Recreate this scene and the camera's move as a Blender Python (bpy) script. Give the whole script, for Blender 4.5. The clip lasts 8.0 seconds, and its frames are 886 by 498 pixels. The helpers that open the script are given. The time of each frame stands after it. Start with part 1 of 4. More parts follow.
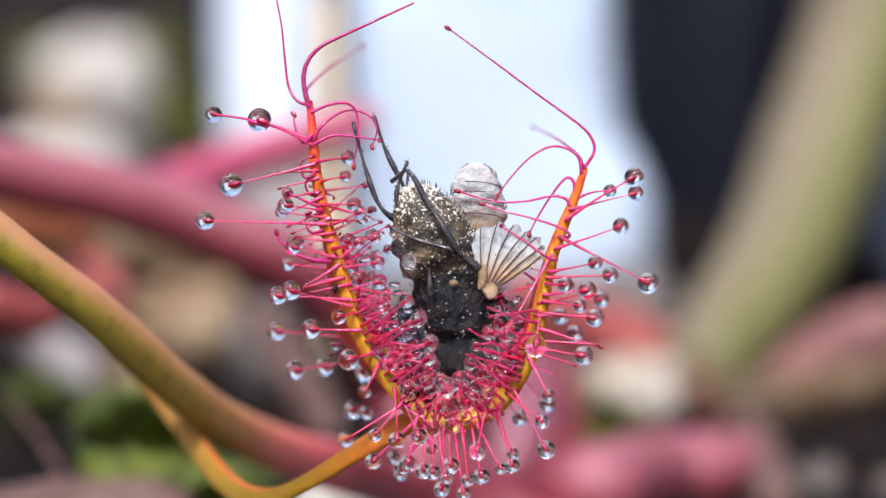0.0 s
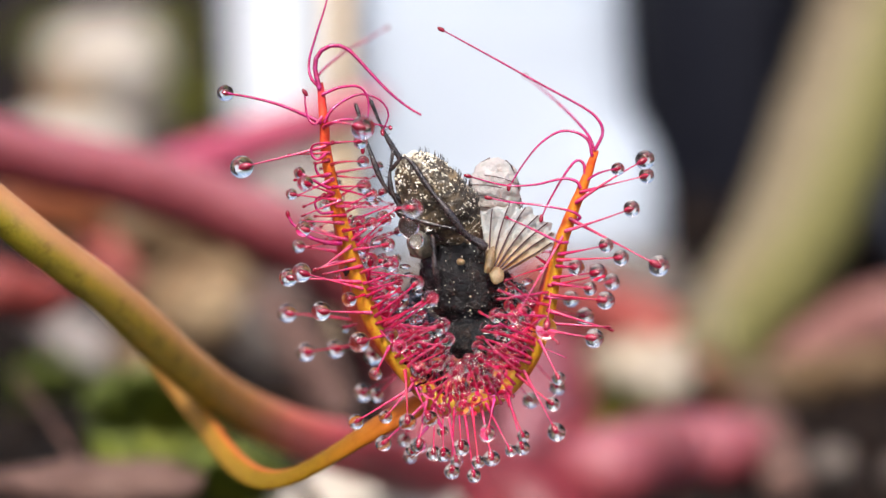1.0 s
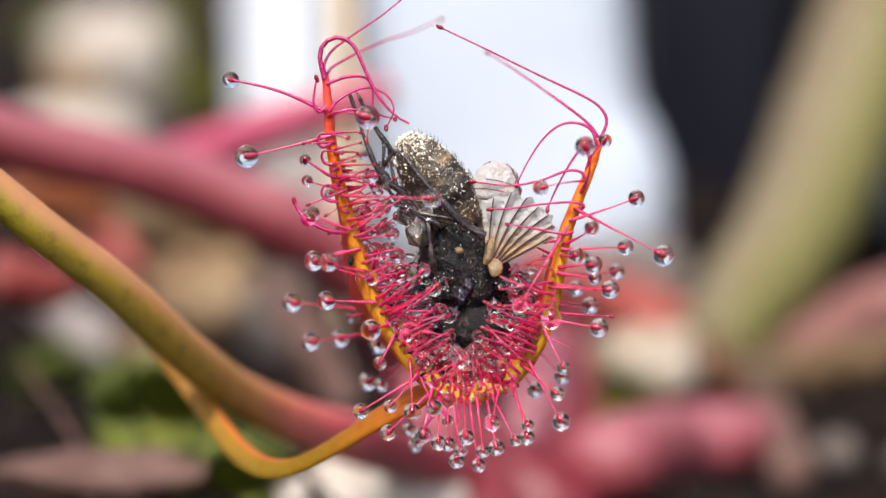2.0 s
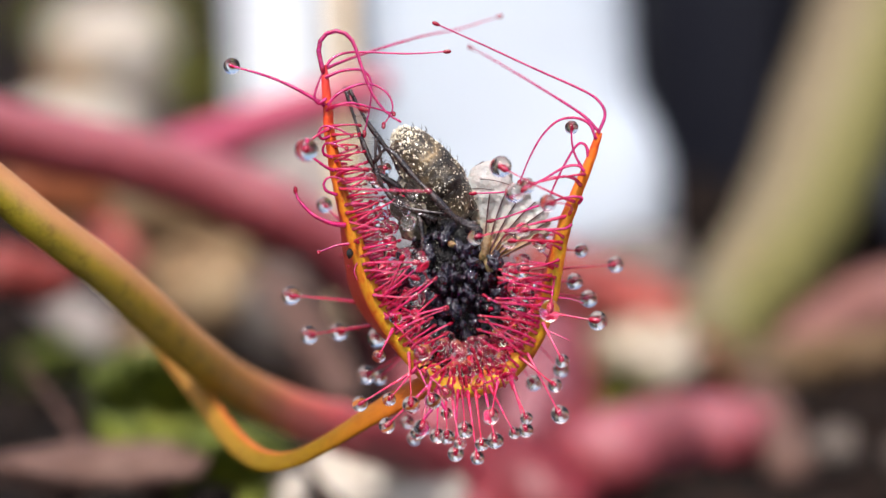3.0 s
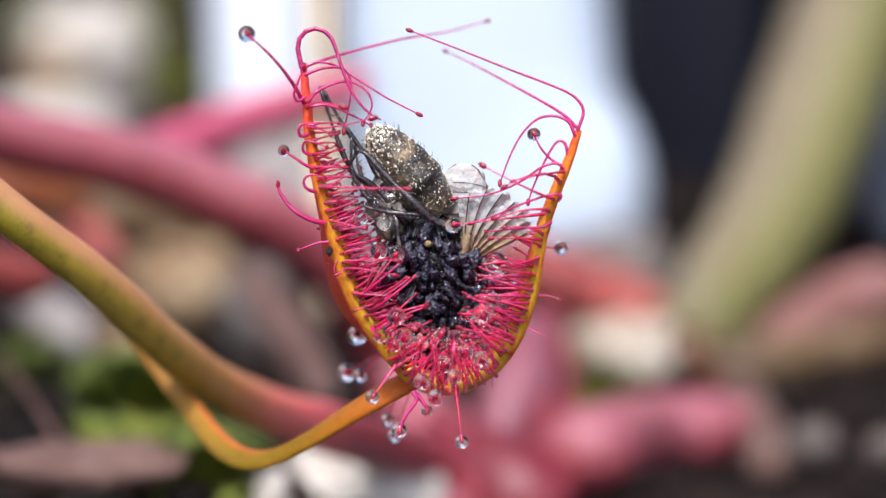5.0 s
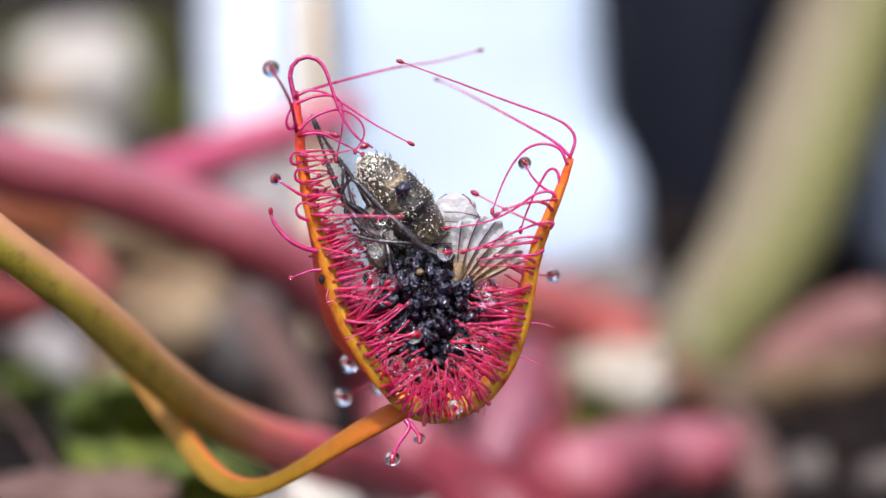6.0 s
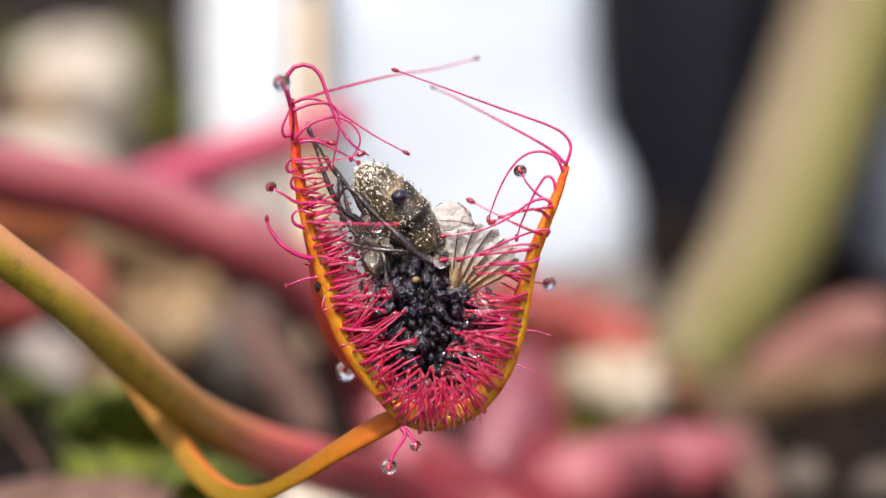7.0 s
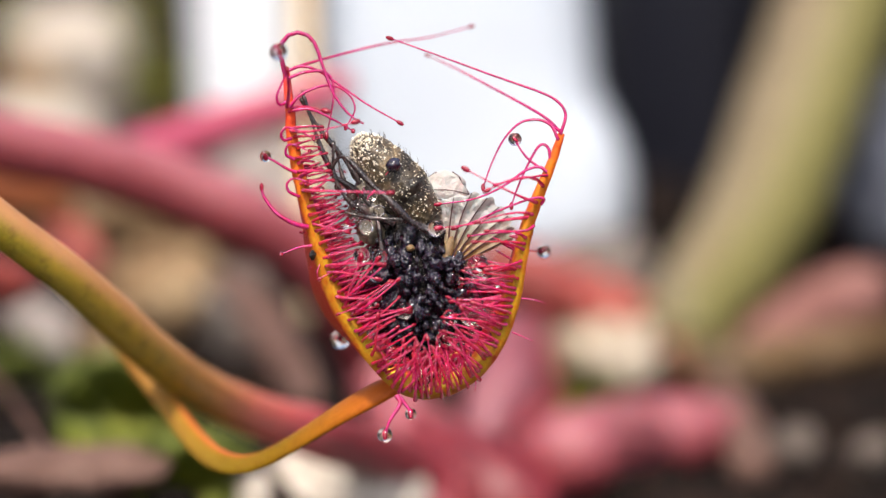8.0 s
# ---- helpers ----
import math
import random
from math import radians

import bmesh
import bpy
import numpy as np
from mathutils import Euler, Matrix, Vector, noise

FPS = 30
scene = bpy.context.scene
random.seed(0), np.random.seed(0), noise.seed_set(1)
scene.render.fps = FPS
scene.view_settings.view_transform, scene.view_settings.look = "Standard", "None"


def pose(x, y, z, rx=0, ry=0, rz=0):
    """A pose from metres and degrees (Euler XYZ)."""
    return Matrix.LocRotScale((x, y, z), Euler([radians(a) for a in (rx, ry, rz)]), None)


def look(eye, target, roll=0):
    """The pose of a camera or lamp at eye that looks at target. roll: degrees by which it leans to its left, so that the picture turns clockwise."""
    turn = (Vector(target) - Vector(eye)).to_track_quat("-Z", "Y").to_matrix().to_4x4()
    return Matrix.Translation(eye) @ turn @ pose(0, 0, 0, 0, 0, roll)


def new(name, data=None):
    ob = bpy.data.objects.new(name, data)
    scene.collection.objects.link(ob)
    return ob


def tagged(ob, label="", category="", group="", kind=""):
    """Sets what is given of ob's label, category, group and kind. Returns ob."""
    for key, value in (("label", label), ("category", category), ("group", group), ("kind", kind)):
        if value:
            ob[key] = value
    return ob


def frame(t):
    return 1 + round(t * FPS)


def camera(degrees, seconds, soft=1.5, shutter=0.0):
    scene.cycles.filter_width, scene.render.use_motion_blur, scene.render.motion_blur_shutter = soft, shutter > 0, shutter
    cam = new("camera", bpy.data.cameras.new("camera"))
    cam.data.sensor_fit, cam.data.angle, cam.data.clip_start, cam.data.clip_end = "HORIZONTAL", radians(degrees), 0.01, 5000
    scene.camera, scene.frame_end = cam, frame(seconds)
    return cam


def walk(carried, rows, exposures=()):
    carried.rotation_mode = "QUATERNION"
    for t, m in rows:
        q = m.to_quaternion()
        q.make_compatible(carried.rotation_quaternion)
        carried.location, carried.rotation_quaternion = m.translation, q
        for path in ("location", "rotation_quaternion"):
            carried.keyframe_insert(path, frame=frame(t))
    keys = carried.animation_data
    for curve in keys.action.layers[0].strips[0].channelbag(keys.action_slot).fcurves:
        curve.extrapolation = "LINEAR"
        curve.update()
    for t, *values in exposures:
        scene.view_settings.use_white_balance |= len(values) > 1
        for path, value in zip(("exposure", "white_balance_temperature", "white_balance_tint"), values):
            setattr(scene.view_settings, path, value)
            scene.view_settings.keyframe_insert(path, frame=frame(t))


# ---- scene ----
DEG, FOCUS = 25.0, 0.06766          # lens and distance to the leaf
TILT, LIFT = 12.0, 0.022            # downward look, height of the leaf's middle over the soil
G = 2 * math.tan(radians(DEG / 2)) * FOCUS / 1568   # one unit of the plan, about 0.019 mm
PLAN = pose(0, 0, LIFT, -TILT)      # x right, y away, z up in the plane of the leaf
EYE = PLAN @ Vector((0, -FOCUS, 0))

cam = camera(DEG, 8.0, 1.4)
cam.data.dof.use_dof = True
cam.data.dof.focus_distance = FOCUS + 0.0004
cam.data.dof.aperture_fstop = 27.0
STEP = math.degrees(G / FOCUS)      # a turn of one plan unit
DRIFT = ((0.0, 41.7, 60.0), (0.5, 55.6, 50.2), (1.0, 60.8, 28.7), (1.5, 69.5, 17.8), (3.0, 67.3, -2.3), (3.5, 50.9, -7.2),
         (4.0, 46.9, -14.4), (5.5, 22.1, 12.5), (6.0, 16.7, 42.8), (6.5, 9.5, 58.6), (7.0, 9.4, 56.3), (7.5, 0.9, 19.3), (8.0, 0.0, 0.0))
TONE = ((0.0, 0.73, 5600, 10), (0.2, 0.73, 5600, 10), (0.5, 0.71, 6250, 10), (4.0, 0.71, 6250, 10), (5.0, 0.79, 5700, 10), (5.5, 0.8, 5600, 10),
        (6.7, 0.8, 5600, 10), (6.9, 0.8, 6500, 10), (8.0, 0.8, 6600, 10))
walk(cam, [(t, pose(*EYE, 90 - TILT + b * STEP, 0, a * STEP)) for t, a, b in DRIFT], TONE)

# ---- light ----
world = bpy.data.worlds.new("sky")
scene.world = world
world.use_nodes = True
wn = world.node_tree
sky = wn.nodes.new("ShaderNodeTexSky")
sky.sky_type, sky.sun_disc = "NISHITA", False
sky.dust_density, sky.ozone_density = 6.0, 1.0
SUN_DIR = Vector((-0.1, -0.46, 0.88)).normalized()
sky.sun_elevation = math.asin(SUN_DIR.z)
sky.sun_rotation = math.atan2(SUN_DIR.x, SUN_DIR.y)
wn.nodes["Background"].inputs["Strength"].default_value = 0.15
wn.links.new(sky.outputs[0], wn.nodes["Background"].inputs["Color"])
sun = new("sun", bpy.data.lights.new("sun", "SUN"))
sun.data.energy, sun.data.angle, sun.data.color = 2.5, radians(4.0), (1.0, 0.96, 0.91)
sun.matrix_world = look(SUN_DIR * 2, (0, 0, 0))


# ---- materials ----
def material(name, colors, scale=900.0, rough=0.5, bump=0.2, metal=0.0, trans=0.0, ior=1.45, sss=0.0, detail=6.0, coat=0.0, spec=0.5, stretch=(1, 1, 1), fine=5.0):
    """Noise of two sizes over two to four colours, with bump of the finer one."""
    m = bpy.data.materials.new(name)
    m.use_nodes = True
    nt = m.node_tree
    b = nt.nodes["Principled BSDF"]
    tc = nt.nodes.new("ShaderNodeTexCoord")
    mp = nt.nodes.new("ShaderNodeMapping")
    mp.inputs["Scale"].default_value = stretch
    nt.links.new(tc.outputs["Object"], mp.inputs[0])
    n1, n2 = nt.nodes.new("ShaderNodeTexNoise"), nt.nodes.new("ShaderNodeTexNoise")
    for n, s in ((n1, scale), (n2, scale * fine)):
        n.inputs["Scale"].default_value, n.inputs["Detail"].default_value = s, detail
        nt.links.new(mp.outputs[0], n.inputs["Vector"])
    mix = nt.nodes.new("ShaderNodeMix")
    mix.inputs[0].default_value = 0.35
    nt.links.new(n1.outputs[0], mix.inputs[2])
    nt.links.new(n2.outputs[0], mix.inputs[3])
    ramp = nt.nodes.new("ShaderNodeValToRGB")
    e = ramp.color_ramp.elements
    for i, c in enumerate(colors):
        p = 0.33 + 0.34 * i / max(1, len(colors) - 1)
        el = e[i] if i < 2 else e.new(p)
        el.position, el.color = p, (*c, 1)
    nt.links.new(mix.outputs[0], ramp.inputs[0])
    nt.links.new(ramp.outputs[0], b.inputs["Base Color"])
    b.inputs["Roughness"].default_value, b.inputs["Metallic"].default_value = rough, metal
    b.inputs["Transmission Weight"].default_value, b.inputs["IOR"].default_value = trans, ior
    b.inputs["Coat Weight"].default_value, b.inputs["Coat Roughness"].default_value = coat, 0.08
    b.inputs["Specular IOR Level"].default_value = spec
    if sss:
        b.inputs["Subsurface Weight"].default_value, b.inputs["Subsurface Scale"].default_value = sss, 0.0003
        b.inputs["Subsurface Radius"].default_value = (1, 0.35, 0.25)
    if bump:
        bp = nt.nodes.new("ShaderNodeBump")
        bp.inputs["Strength"].default_value, bp.inputs["Distance"].default_value = bump, 0.3 / scale
        nt.links.new(n2.outputs[0], bp.inputs["Height"])
        nt.links.new(bp.outputs[0], b.inputs["Normal"])
    return m


def graded(m, stops, axis="Z", low=0.0, high=1.0, amount=1.0):
    """Lays a run of pigment along an axis of the object over the noise colours."""
    nt = m.node_tree
    b = nt.nodes["Principled BSDF"]
    old = b.inputs["Base Color"].links[0].from_socket
    tc, sep = nt.nodes.new("ShaderNodeTexCoord"), nt.nodes.new("ShaderNodeSeparateXYZ")
    nt.links.new(tc.outputs["Object"], sep.inputs[0])
    mr = nt.nodes.new("ShaderNodeMapRange")
    mr.inputs[1].default_value, mr.inputs[2].default_value = low, high
    nt.links.new(sep.outputs[axis], mr.inputs[0])
    ramp = nt.nodes.new("ShaderNodeValToRGB")
    e = ramp.color_ramp.elements
    for i, (p, c) in enumerate(stops):
        el = e[i] if i < 2 else e.new(p)
        el.position, el.color = p, (*c, 1)
    nt.links.new(mr.outputs[0], ramp.inputs[0])
    mx = nt.nodes.new("ShaderNodeMix")
    mx.data_type, mx.blend_type = "RGBA", "MULTIPLY"
    mx.inputs[0].default_value = amount
    nt.links.new(old, mx.inputs[6])
    nt.links.new(ramp.outputs[0], mx.inputs[7])
    nt.links.new(mx.outputs[2], b.inputs["Base Color"])
    return m


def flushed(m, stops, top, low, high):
    """Pigment along x, and on the flank that the mesh carries a red flush, a second tone, or a painted lit top."""
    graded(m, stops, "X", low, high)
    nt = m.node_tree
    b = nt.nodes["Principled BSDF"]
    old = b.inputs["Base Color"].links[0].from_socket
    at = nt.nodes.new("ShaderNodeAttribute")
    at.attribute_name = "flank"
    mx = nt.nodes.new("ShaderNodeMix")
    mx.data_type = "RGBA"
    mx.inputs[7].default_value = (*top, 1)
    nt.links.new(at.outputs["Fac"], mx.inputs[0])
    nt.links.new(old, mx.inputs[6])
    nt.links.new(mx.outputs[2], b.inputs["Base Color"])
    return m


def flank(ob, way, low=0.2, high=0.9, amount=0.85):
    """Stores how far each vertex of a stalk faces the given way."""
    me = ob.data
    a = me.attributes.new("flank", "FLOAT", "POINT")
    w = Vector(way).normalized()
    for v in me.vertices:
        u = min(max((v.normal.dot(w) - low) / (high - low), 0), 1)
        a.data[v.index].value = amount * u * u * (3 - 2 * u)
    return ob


M_BLADE = flushed(graded(material("leaf_blade", ((0.5, 0.08, 0.1), (0.85, 0.6, 0.5), (0.95, 0.95, 0.9), (0.6, 0.72, 0.5)), 1300, 0.45, 0.2, sss=0.2, spec=0.25),
                 ((0.0, (0.42, 0.27, 0.008)), (0.45, (0.52, 0.28, 0.006)), (0.72, (0.72, 0.17, 0.008)), (0.9, (0.8, 0.09, 0.05)), (1.0, (0.7, 0.03, 0.12))), "Z", -0.005, 0.0065), ((0.0, (1, 1, 1)), (1.0, (1, 1, 1))), (0.46, 0.012, 0.022), -1, 1)
M_STALK = material("tentacle_stalk", ((0.33, 0.001, 0.045), (0.58, 0.009, 0.1), (0.78, 0.06, 0.2)), 4500, 0.16, 0.5, trans=0.12, sss=0.5, coat=0.6)
M_STALKS = (M_STALK,
            material("crimson_stalk", ((0.33, 0.001, 0.025), (0.6, 0.009, 0.065), (0.8, 0.05, 0.14)), 4500, 0.16, 0.5, trans=0.12, sss=0.5, coat=0.6),
            material("pink_stalk", ((0.42, 0.003, 0.055), (0.66, 0.018, 0.115), (0.84, 0.1, 0.23)), 4500, 0.15, 0.5, trans=0.12, sss=0.6, coat=0.6),
            material("rosy_stalk", ((0.46, 0.005, 0.07), (0.7, 0.04, 0.14), (0.86, 0.18, 0.3)), 4500, 0.15, 0.5, trans=0.12, sss=0.6, coat=0.6))
M_LONGSTALK = material("magenta_stalk", ((0.24, 0.002, 0.06), (0.44, 0.008, 0.12), (0.6, 0.05, 0.22)), 4500, 0.18, 0.4, trans=0.1, sss=0.5, coat=0.6)
M_GLAND = material("tentacle_gland", ((0.15, 0.001, 0.01), (0.28, 0.003, 0.028)), 9000, 0.15, 0.1, sss=0.2, coat=0.5)
M_DARKGLAND = material("dark_gland", ((0.003, 0.004, 0.01), (0.01, 0.009, 0.02), (0.045, 0.008, 0.018)), 5000, 0.12, 0.35, coat=0.9)
M_DARKSTALK = material("dark_stalk", ((0.012, 0.002, 0.008), (0.05, 0.003, 0.016)), 3500, 0.25, 0.3, coat=0.5)
M_DROP = material("mucilage", ((1, 0.97, 0.975), (1, 0.985, 0.99)), 100, 0.0, 0.0, trans=1.0, ior=1.35)
M_PETIOLE = flushed(material("petiole", ((0.75, 0.66, 0.6), (1, 1, 1), (0.85, 0.8, 0.7)), 1100, 0.5, 0.12, sss=0.05, spec=0.2),
                    ((0.0, (0.3, 0.14, 0.03)), (0.25, (0.24, 0.13, 0.012)), (0.4, (0.17, 0.1, 0.004)), (0.6, (0.18, 0.09, 0.002)), (1.0, (0.42, 0.085, 0.006))), (0.55, 0.09, 0.035), -0.0125, -0.0012)
M_STEM_OLIVE = flushed(material("olive_stem", ((0.55, 0.5, 0.4), (0.95, 0.95, 0.95), (1.15, 1.0, 0.95)), 1500, 0.45, 0.14, sss=0.1, fine=6),
                       ((0.0, (0.24, 0.19, 0.012)), (0.5, (0.27, 0.18, 0.012)), (0.62, (0.4, 0.17, 0.03)), (0.74, (0.6, 0.13, 0.1)), (0.88, (0.5, 0.08, 0.09)), (1.0, (0.2, 0.025, 0.035))), (0.42, 0.18, 0.085), -0.0165, -0.0045)
# The paler flank colour paints the sunlit tops of the pink stalks.
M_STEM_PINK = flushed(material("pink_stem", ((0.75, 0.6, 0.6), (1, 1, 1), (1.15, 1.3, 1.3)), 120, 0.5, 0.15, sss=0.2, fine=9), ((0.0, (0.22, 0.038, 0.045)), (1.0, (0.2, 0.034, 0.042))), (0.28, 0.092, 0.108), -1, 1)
M_STEM_BRIGHT = material("bright_pink_stem", ((0.36, 0.055, 0.1), (0.42, 0.09, 0.14)), 160, 0.45, 0.1, sss=0.1)
M_STEM_TAN = flushed(material("tan_stem", ((0.8, 0.75, 0.7), (1, 1, 1), (1.1, 0.98, 0.9)), 45, 0.6, 0.2), ((0.0, (0.15, 0.12, 0.064)), (1.0, (0.15, 0.11, 0.066))), (0.135, 0.122, 0.034), 0.01, 0.04)
M_STEM_RED = material("dark_red_stem", ((0.09, 0.005, 0.009), (0.14, 0.011, 0.017), (0.18, 0.028, 0.032)), 120, 0.5, 0.2, sss=0.05)
M_STEM_SALMON = material("salmon_red_stem", ((0.17, 0.02, 0.018), (0.25, 0.046, 0.034), (0.28, 0.08, 0.055)), 120, 0.5, 0.2, sss=0.1)
M_STEM_RUST = material("rusty_stem", ((0.12, 0.026, 0.008), (0.22, 0.06, 0.016), (0.3, 0.1, 0.035)), 120, 0.6, 0.2)
M_STEM_MAUVE = material("mauve_stem", ((0.13, 0.025, 0.036), (0.19, 0.054, 0.07), (0.25, 0.105, 0.13)), 120, 0.5, 0.2, sss=0.1)
M_STEM_BROWN = material("brown_stem", ((0.12, 0.042, 0.034), (0.17, 0.07, 0.056), (0.22, 0.104, 0.088)), 90, 0.6, 0.2)
M_STEM_KHAKI = material("khaki_stem", ((0.045, 0.025, 0.007), (0.09, 0.05, 0.017), (0.13, 0.08, 0.037)), 90, 0.6, 0.2)
M_SLATE = material("slate", ((0.07, 0.075, 0.1), (0.12, 0.13, 0.165), (0.19, 0.2, 0.24)), 60, 0.6, 0.3)
M_STRAW = material("straw", ((0.5, 0.36, 0.2), (0.62, 0.48, 0.3)), 200, 0.6, 0.3, stretch=(4, 4, 0.5))
M_SOIL = material("soil", ((0.004, 0.0035, 0.003), (0.01, 0.007, 0.006), (0.034, 0.018, 0.012)), 110, 0.95, 0.8, spec=0.08)
M_GRIT = material("bark_grit", ((0.004, 0.003, 0.003), (0.008, 0.006, 0.005), (0.03, 0.016, 0.01)), 70, 0.9, 0.5, spec=0.1)
M_STONE = material("pale_stone", ((0.27, 0.216, 0.171), (0.432, 0.378, 0.315), (0.558, 0.513, 0.45)), 150, 0.75, 0.5)
M_WHITESTONE = material("white_stone", ((0.1, 0.065, 0.03), (0.34, 0.27, 0.19), (0.56, 0.5, 0.42)), 170, 0.75, 0.5)
M_PALESTONE = material("grey_pink_stone", ((0.14, 0.1, 0.085), (0.26, 0.22, 0.2), (0.38, 0.34, 0.32)), 150, 0.75, 0.4)
M_TANSTONE = material("tan_stone", ((0.04, 0.02, 0.01), (0.2, 0.12, 0.056), (0.46, 0.34, 0.2)), 210, 0.8, 0.6)
M_GREYSTONE = material("grey_stone", ((0.08, 0.065, 0.055), (0.17, 0.14, 0.12)), 150, 0.8, 0.5)
M_GRIT_PALE = material("dull_pebble", ((0.04, 0.03, 0.025), (0.085, 0.065, 0.052), (0.13, 0.105, 0.085)), 150, 0.8, 0.5)
M_DEADLEAF = material("dead_leaf", ((0.05, 0.022, 0.015), (0.11, 0.055, 0.04), (0.18, 0.105, 0.08)), 180, 0.7, 0.5, stretch=(1, 3, 3))
M_MOSS = material("moss", ((0.03, 0.042, 0.004), (0.085, 0.105, 0.007), (0.19, 0.2, 0.018)), 200, 0.7, 0.3)
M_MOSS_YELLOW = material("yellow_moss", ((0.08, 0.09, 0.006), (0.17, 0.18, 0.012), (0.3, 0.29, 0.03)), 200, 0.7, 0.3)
M_WHITE = material("white_plastic", ((0.53, 0.59, 0.66), (0.57, 0.625, 0.69)), 40, 0.3, 0.05)
# White plastic made lighter to offset the shading on the box's front.
M_BOX = material("brightened_plastic", ((0.76, 0.79, 0.83), (0.8, 0.83, 0.86)), 40, 0.3, 0.05)
M_BLACK = material("black_plastic", ((0.006, 0.0065, 0.011), (0.012, 0.0125, 0.019)), 60, 0.4, 0.1)
M_CHITIN = material("fly_body", ((0.002, 0.002, 0.003), (0.005, 0.0045, 0.005), (0.03, 0.02, 0.015)), 2200, 0.2, 1.0, spec=0.45)
M_ABDOMEN = material("fly_abdomen", ((0.008, 0.007, 0.006), (0.06, 0.046, 0.028), (0.3, 0.225, 0.13)), 1100, 0.32, 0.6, coat=0.3)
graded(M_ABDOMEN, ((0.0, (0.35, 0.32, 0.3)), (0.16, (1, 0.95, 0.85)), (0.3, (0.3, 0.28, 0.26)), (0.42, (1.1, 1.0, 0.85)), (0.55, (0.35, 0.32, 0.3)), (0.62, (1.2, 1.1, 0.95)), (0.8, (0.5, 0.45, 0.42)), (0.95, (1.5, 1.35, 1.2))), "Z", 0.0, 0.0039)
M_LEG = material("fly_leg", ((0.007, 0.005, 0.006), (0.026, 0.018, 0.018), (0.08, 0.055, 0.05)), 3000, 0.26, 0.4, coat=0.5)
M_WING = material("fly_wing", ((0.4, 0.36, 0.335), (0.49, 0.45, 0.425), (0.58, 0.54, 0.515)), 700, 0.38, 0.55, trans=0.3, sss=0.3)
graded(M_WING, ((0.0, (0.85, 0.38, 0.08)), (0.3, (0.92, 0.52, 0.2)), (0.55, (0.92, 0.78, 0.62)), (0.8, (1, 1, 1))), "Z", 0.0, 0.0024)
M_WINGBASE = material("wing_base", ((0.1, 0.055, 0.02), (0.22, 0.135, 0.055), (0.38, 0.27, 0.14)), 2200, 0.3, 0.5, trans=0.2, sss=0.3)
M_TISSUE = material("fly_tissue", ((0.03, 0.025, 0.018), (0.12, 0.1, 0.07), (0.32, 0.27, 0.19)), 1800, 0.25, 0.5, coat=0.6)
M_VEIN = material("wing_vein", ((0.04, 0.015, 0.015), (0.1, 0.035, 0.035)), 3000, 0.5, 0.1)
M_DUST = material("pollen", ((0.5, 0.4, 0.26), (0.76, 0.69, 0.54), (0.9, 0.87, 0.8)), 4000, 0.7, 0.2)
M_HAIR = material("bristle", ((0.01, 0.008, 0.01), (0.03, 0.02, 0.02)), 3000, 0.4, 0.0)


# ---- mesh helpers ----
def P(x, y, d=0.0):
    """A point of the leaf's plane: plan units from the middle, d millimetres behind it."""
    k = 1 + d * 0.001 / FOCUS
    return Vector(((x - 784) * G * k, d * 0.001, (441 - y) * G * k))


def seen_at(x, y, d):
    """World point on the bearing of (x, y), d metres from the eye along the look."""
    return EYE + (PLAN.to_3x3() @ Vector(((x - 784) * G / FOCUS, 1, (441 - y) * G / FOCUS))) * d


def soil_height(x, y):
    """The peat surface: a low mound under the olive stalk, and crumbs."""
    mound = 0.009 * math.exp(-((x + 0.015) / 0.011) ** 2 - ((y - 0.030) / 0.016) ** 2)
    return mound + 0.003 * (noise.noise(Vector((x, y, 0)) * 35) + 0.5 * noise.noise(Vector((x, y, 3)) * 110)) - 0.002


def on_soil(x, y, lift=0.0):
    way = PLAN.to_3x3() @ Vector(((x - 784) * G / FOCUS, 1, (441 - y) * G / FOCUS))
    d = 0.075
    while d < 0.8:
        p = EYE + way * d
        if p.z < soil_height(p.x, p.y) + lift:
            break
        d += 0.0005
    return p


def smooth(points, n):
    """n points on a Catmull-Rom curve through the given ones."""
    p = [Vector(q) for q in points]
    p = [p[0] * 2 - p[1]] + p + [p[-1] * 2 - p[-2]]
    out = []
    for i in range(n):
        u = i / (n - 1) * (len(p) - 3)
        k = min(int(u), len(p) - 4)
        f = u - k
        a, b, c, d = p[k:k + 4]
        out.append(0.5 * (2 * b + (c - a) * f + (2 * a - 5 * b + 4 * c - d) * f * f + (3 * b - a - 3 * c + d) * f ** 3))
    return out


def tube(points, radii, sides=8, flat=1.0, verts=None, faces=None, caps=True, up=Vector((0, 1, 0))):
    """Vertices and faces of a round stalk; flat squeezes it along up."""
    verts, faces = ([], []) if verts is None else (verts, faces)
    n, base = len(points), len(verts)
    if not hasattr(radii, "__len__"):
        radii = [radii] * n
    a = None
    for i, p in enumerate(points):
        d = (points[min(i + 1, n - 1)] - points[max(i - 1, 0)]).normalized()
        a = (up if a is None else a)
        a = (a - d * a.dot(d))
        a = a.normalized() if a.length > 1e-6 else d.orthogonal().normalized()
        b = d.cross(a)
        for k in range(sides):
            w = math.tau * k / sides
            verts.append(p + (a * math.cos(w) * flat + b * math.sin(w)) * radii[i])
    for i in range(n - 1):
        for k in range(sides):
            q, r = base + i * sides + k, base + i * sides + (k + 1) % sides
            faces.append((q, r, r + sides, q + sides))
    if caps:
        faces.append(tuple(base + k for k in range(sides))[::-1])
        faces.append(tuple(base + (n - 1) * sides + k for k in range(sides)))
    return verts, faces


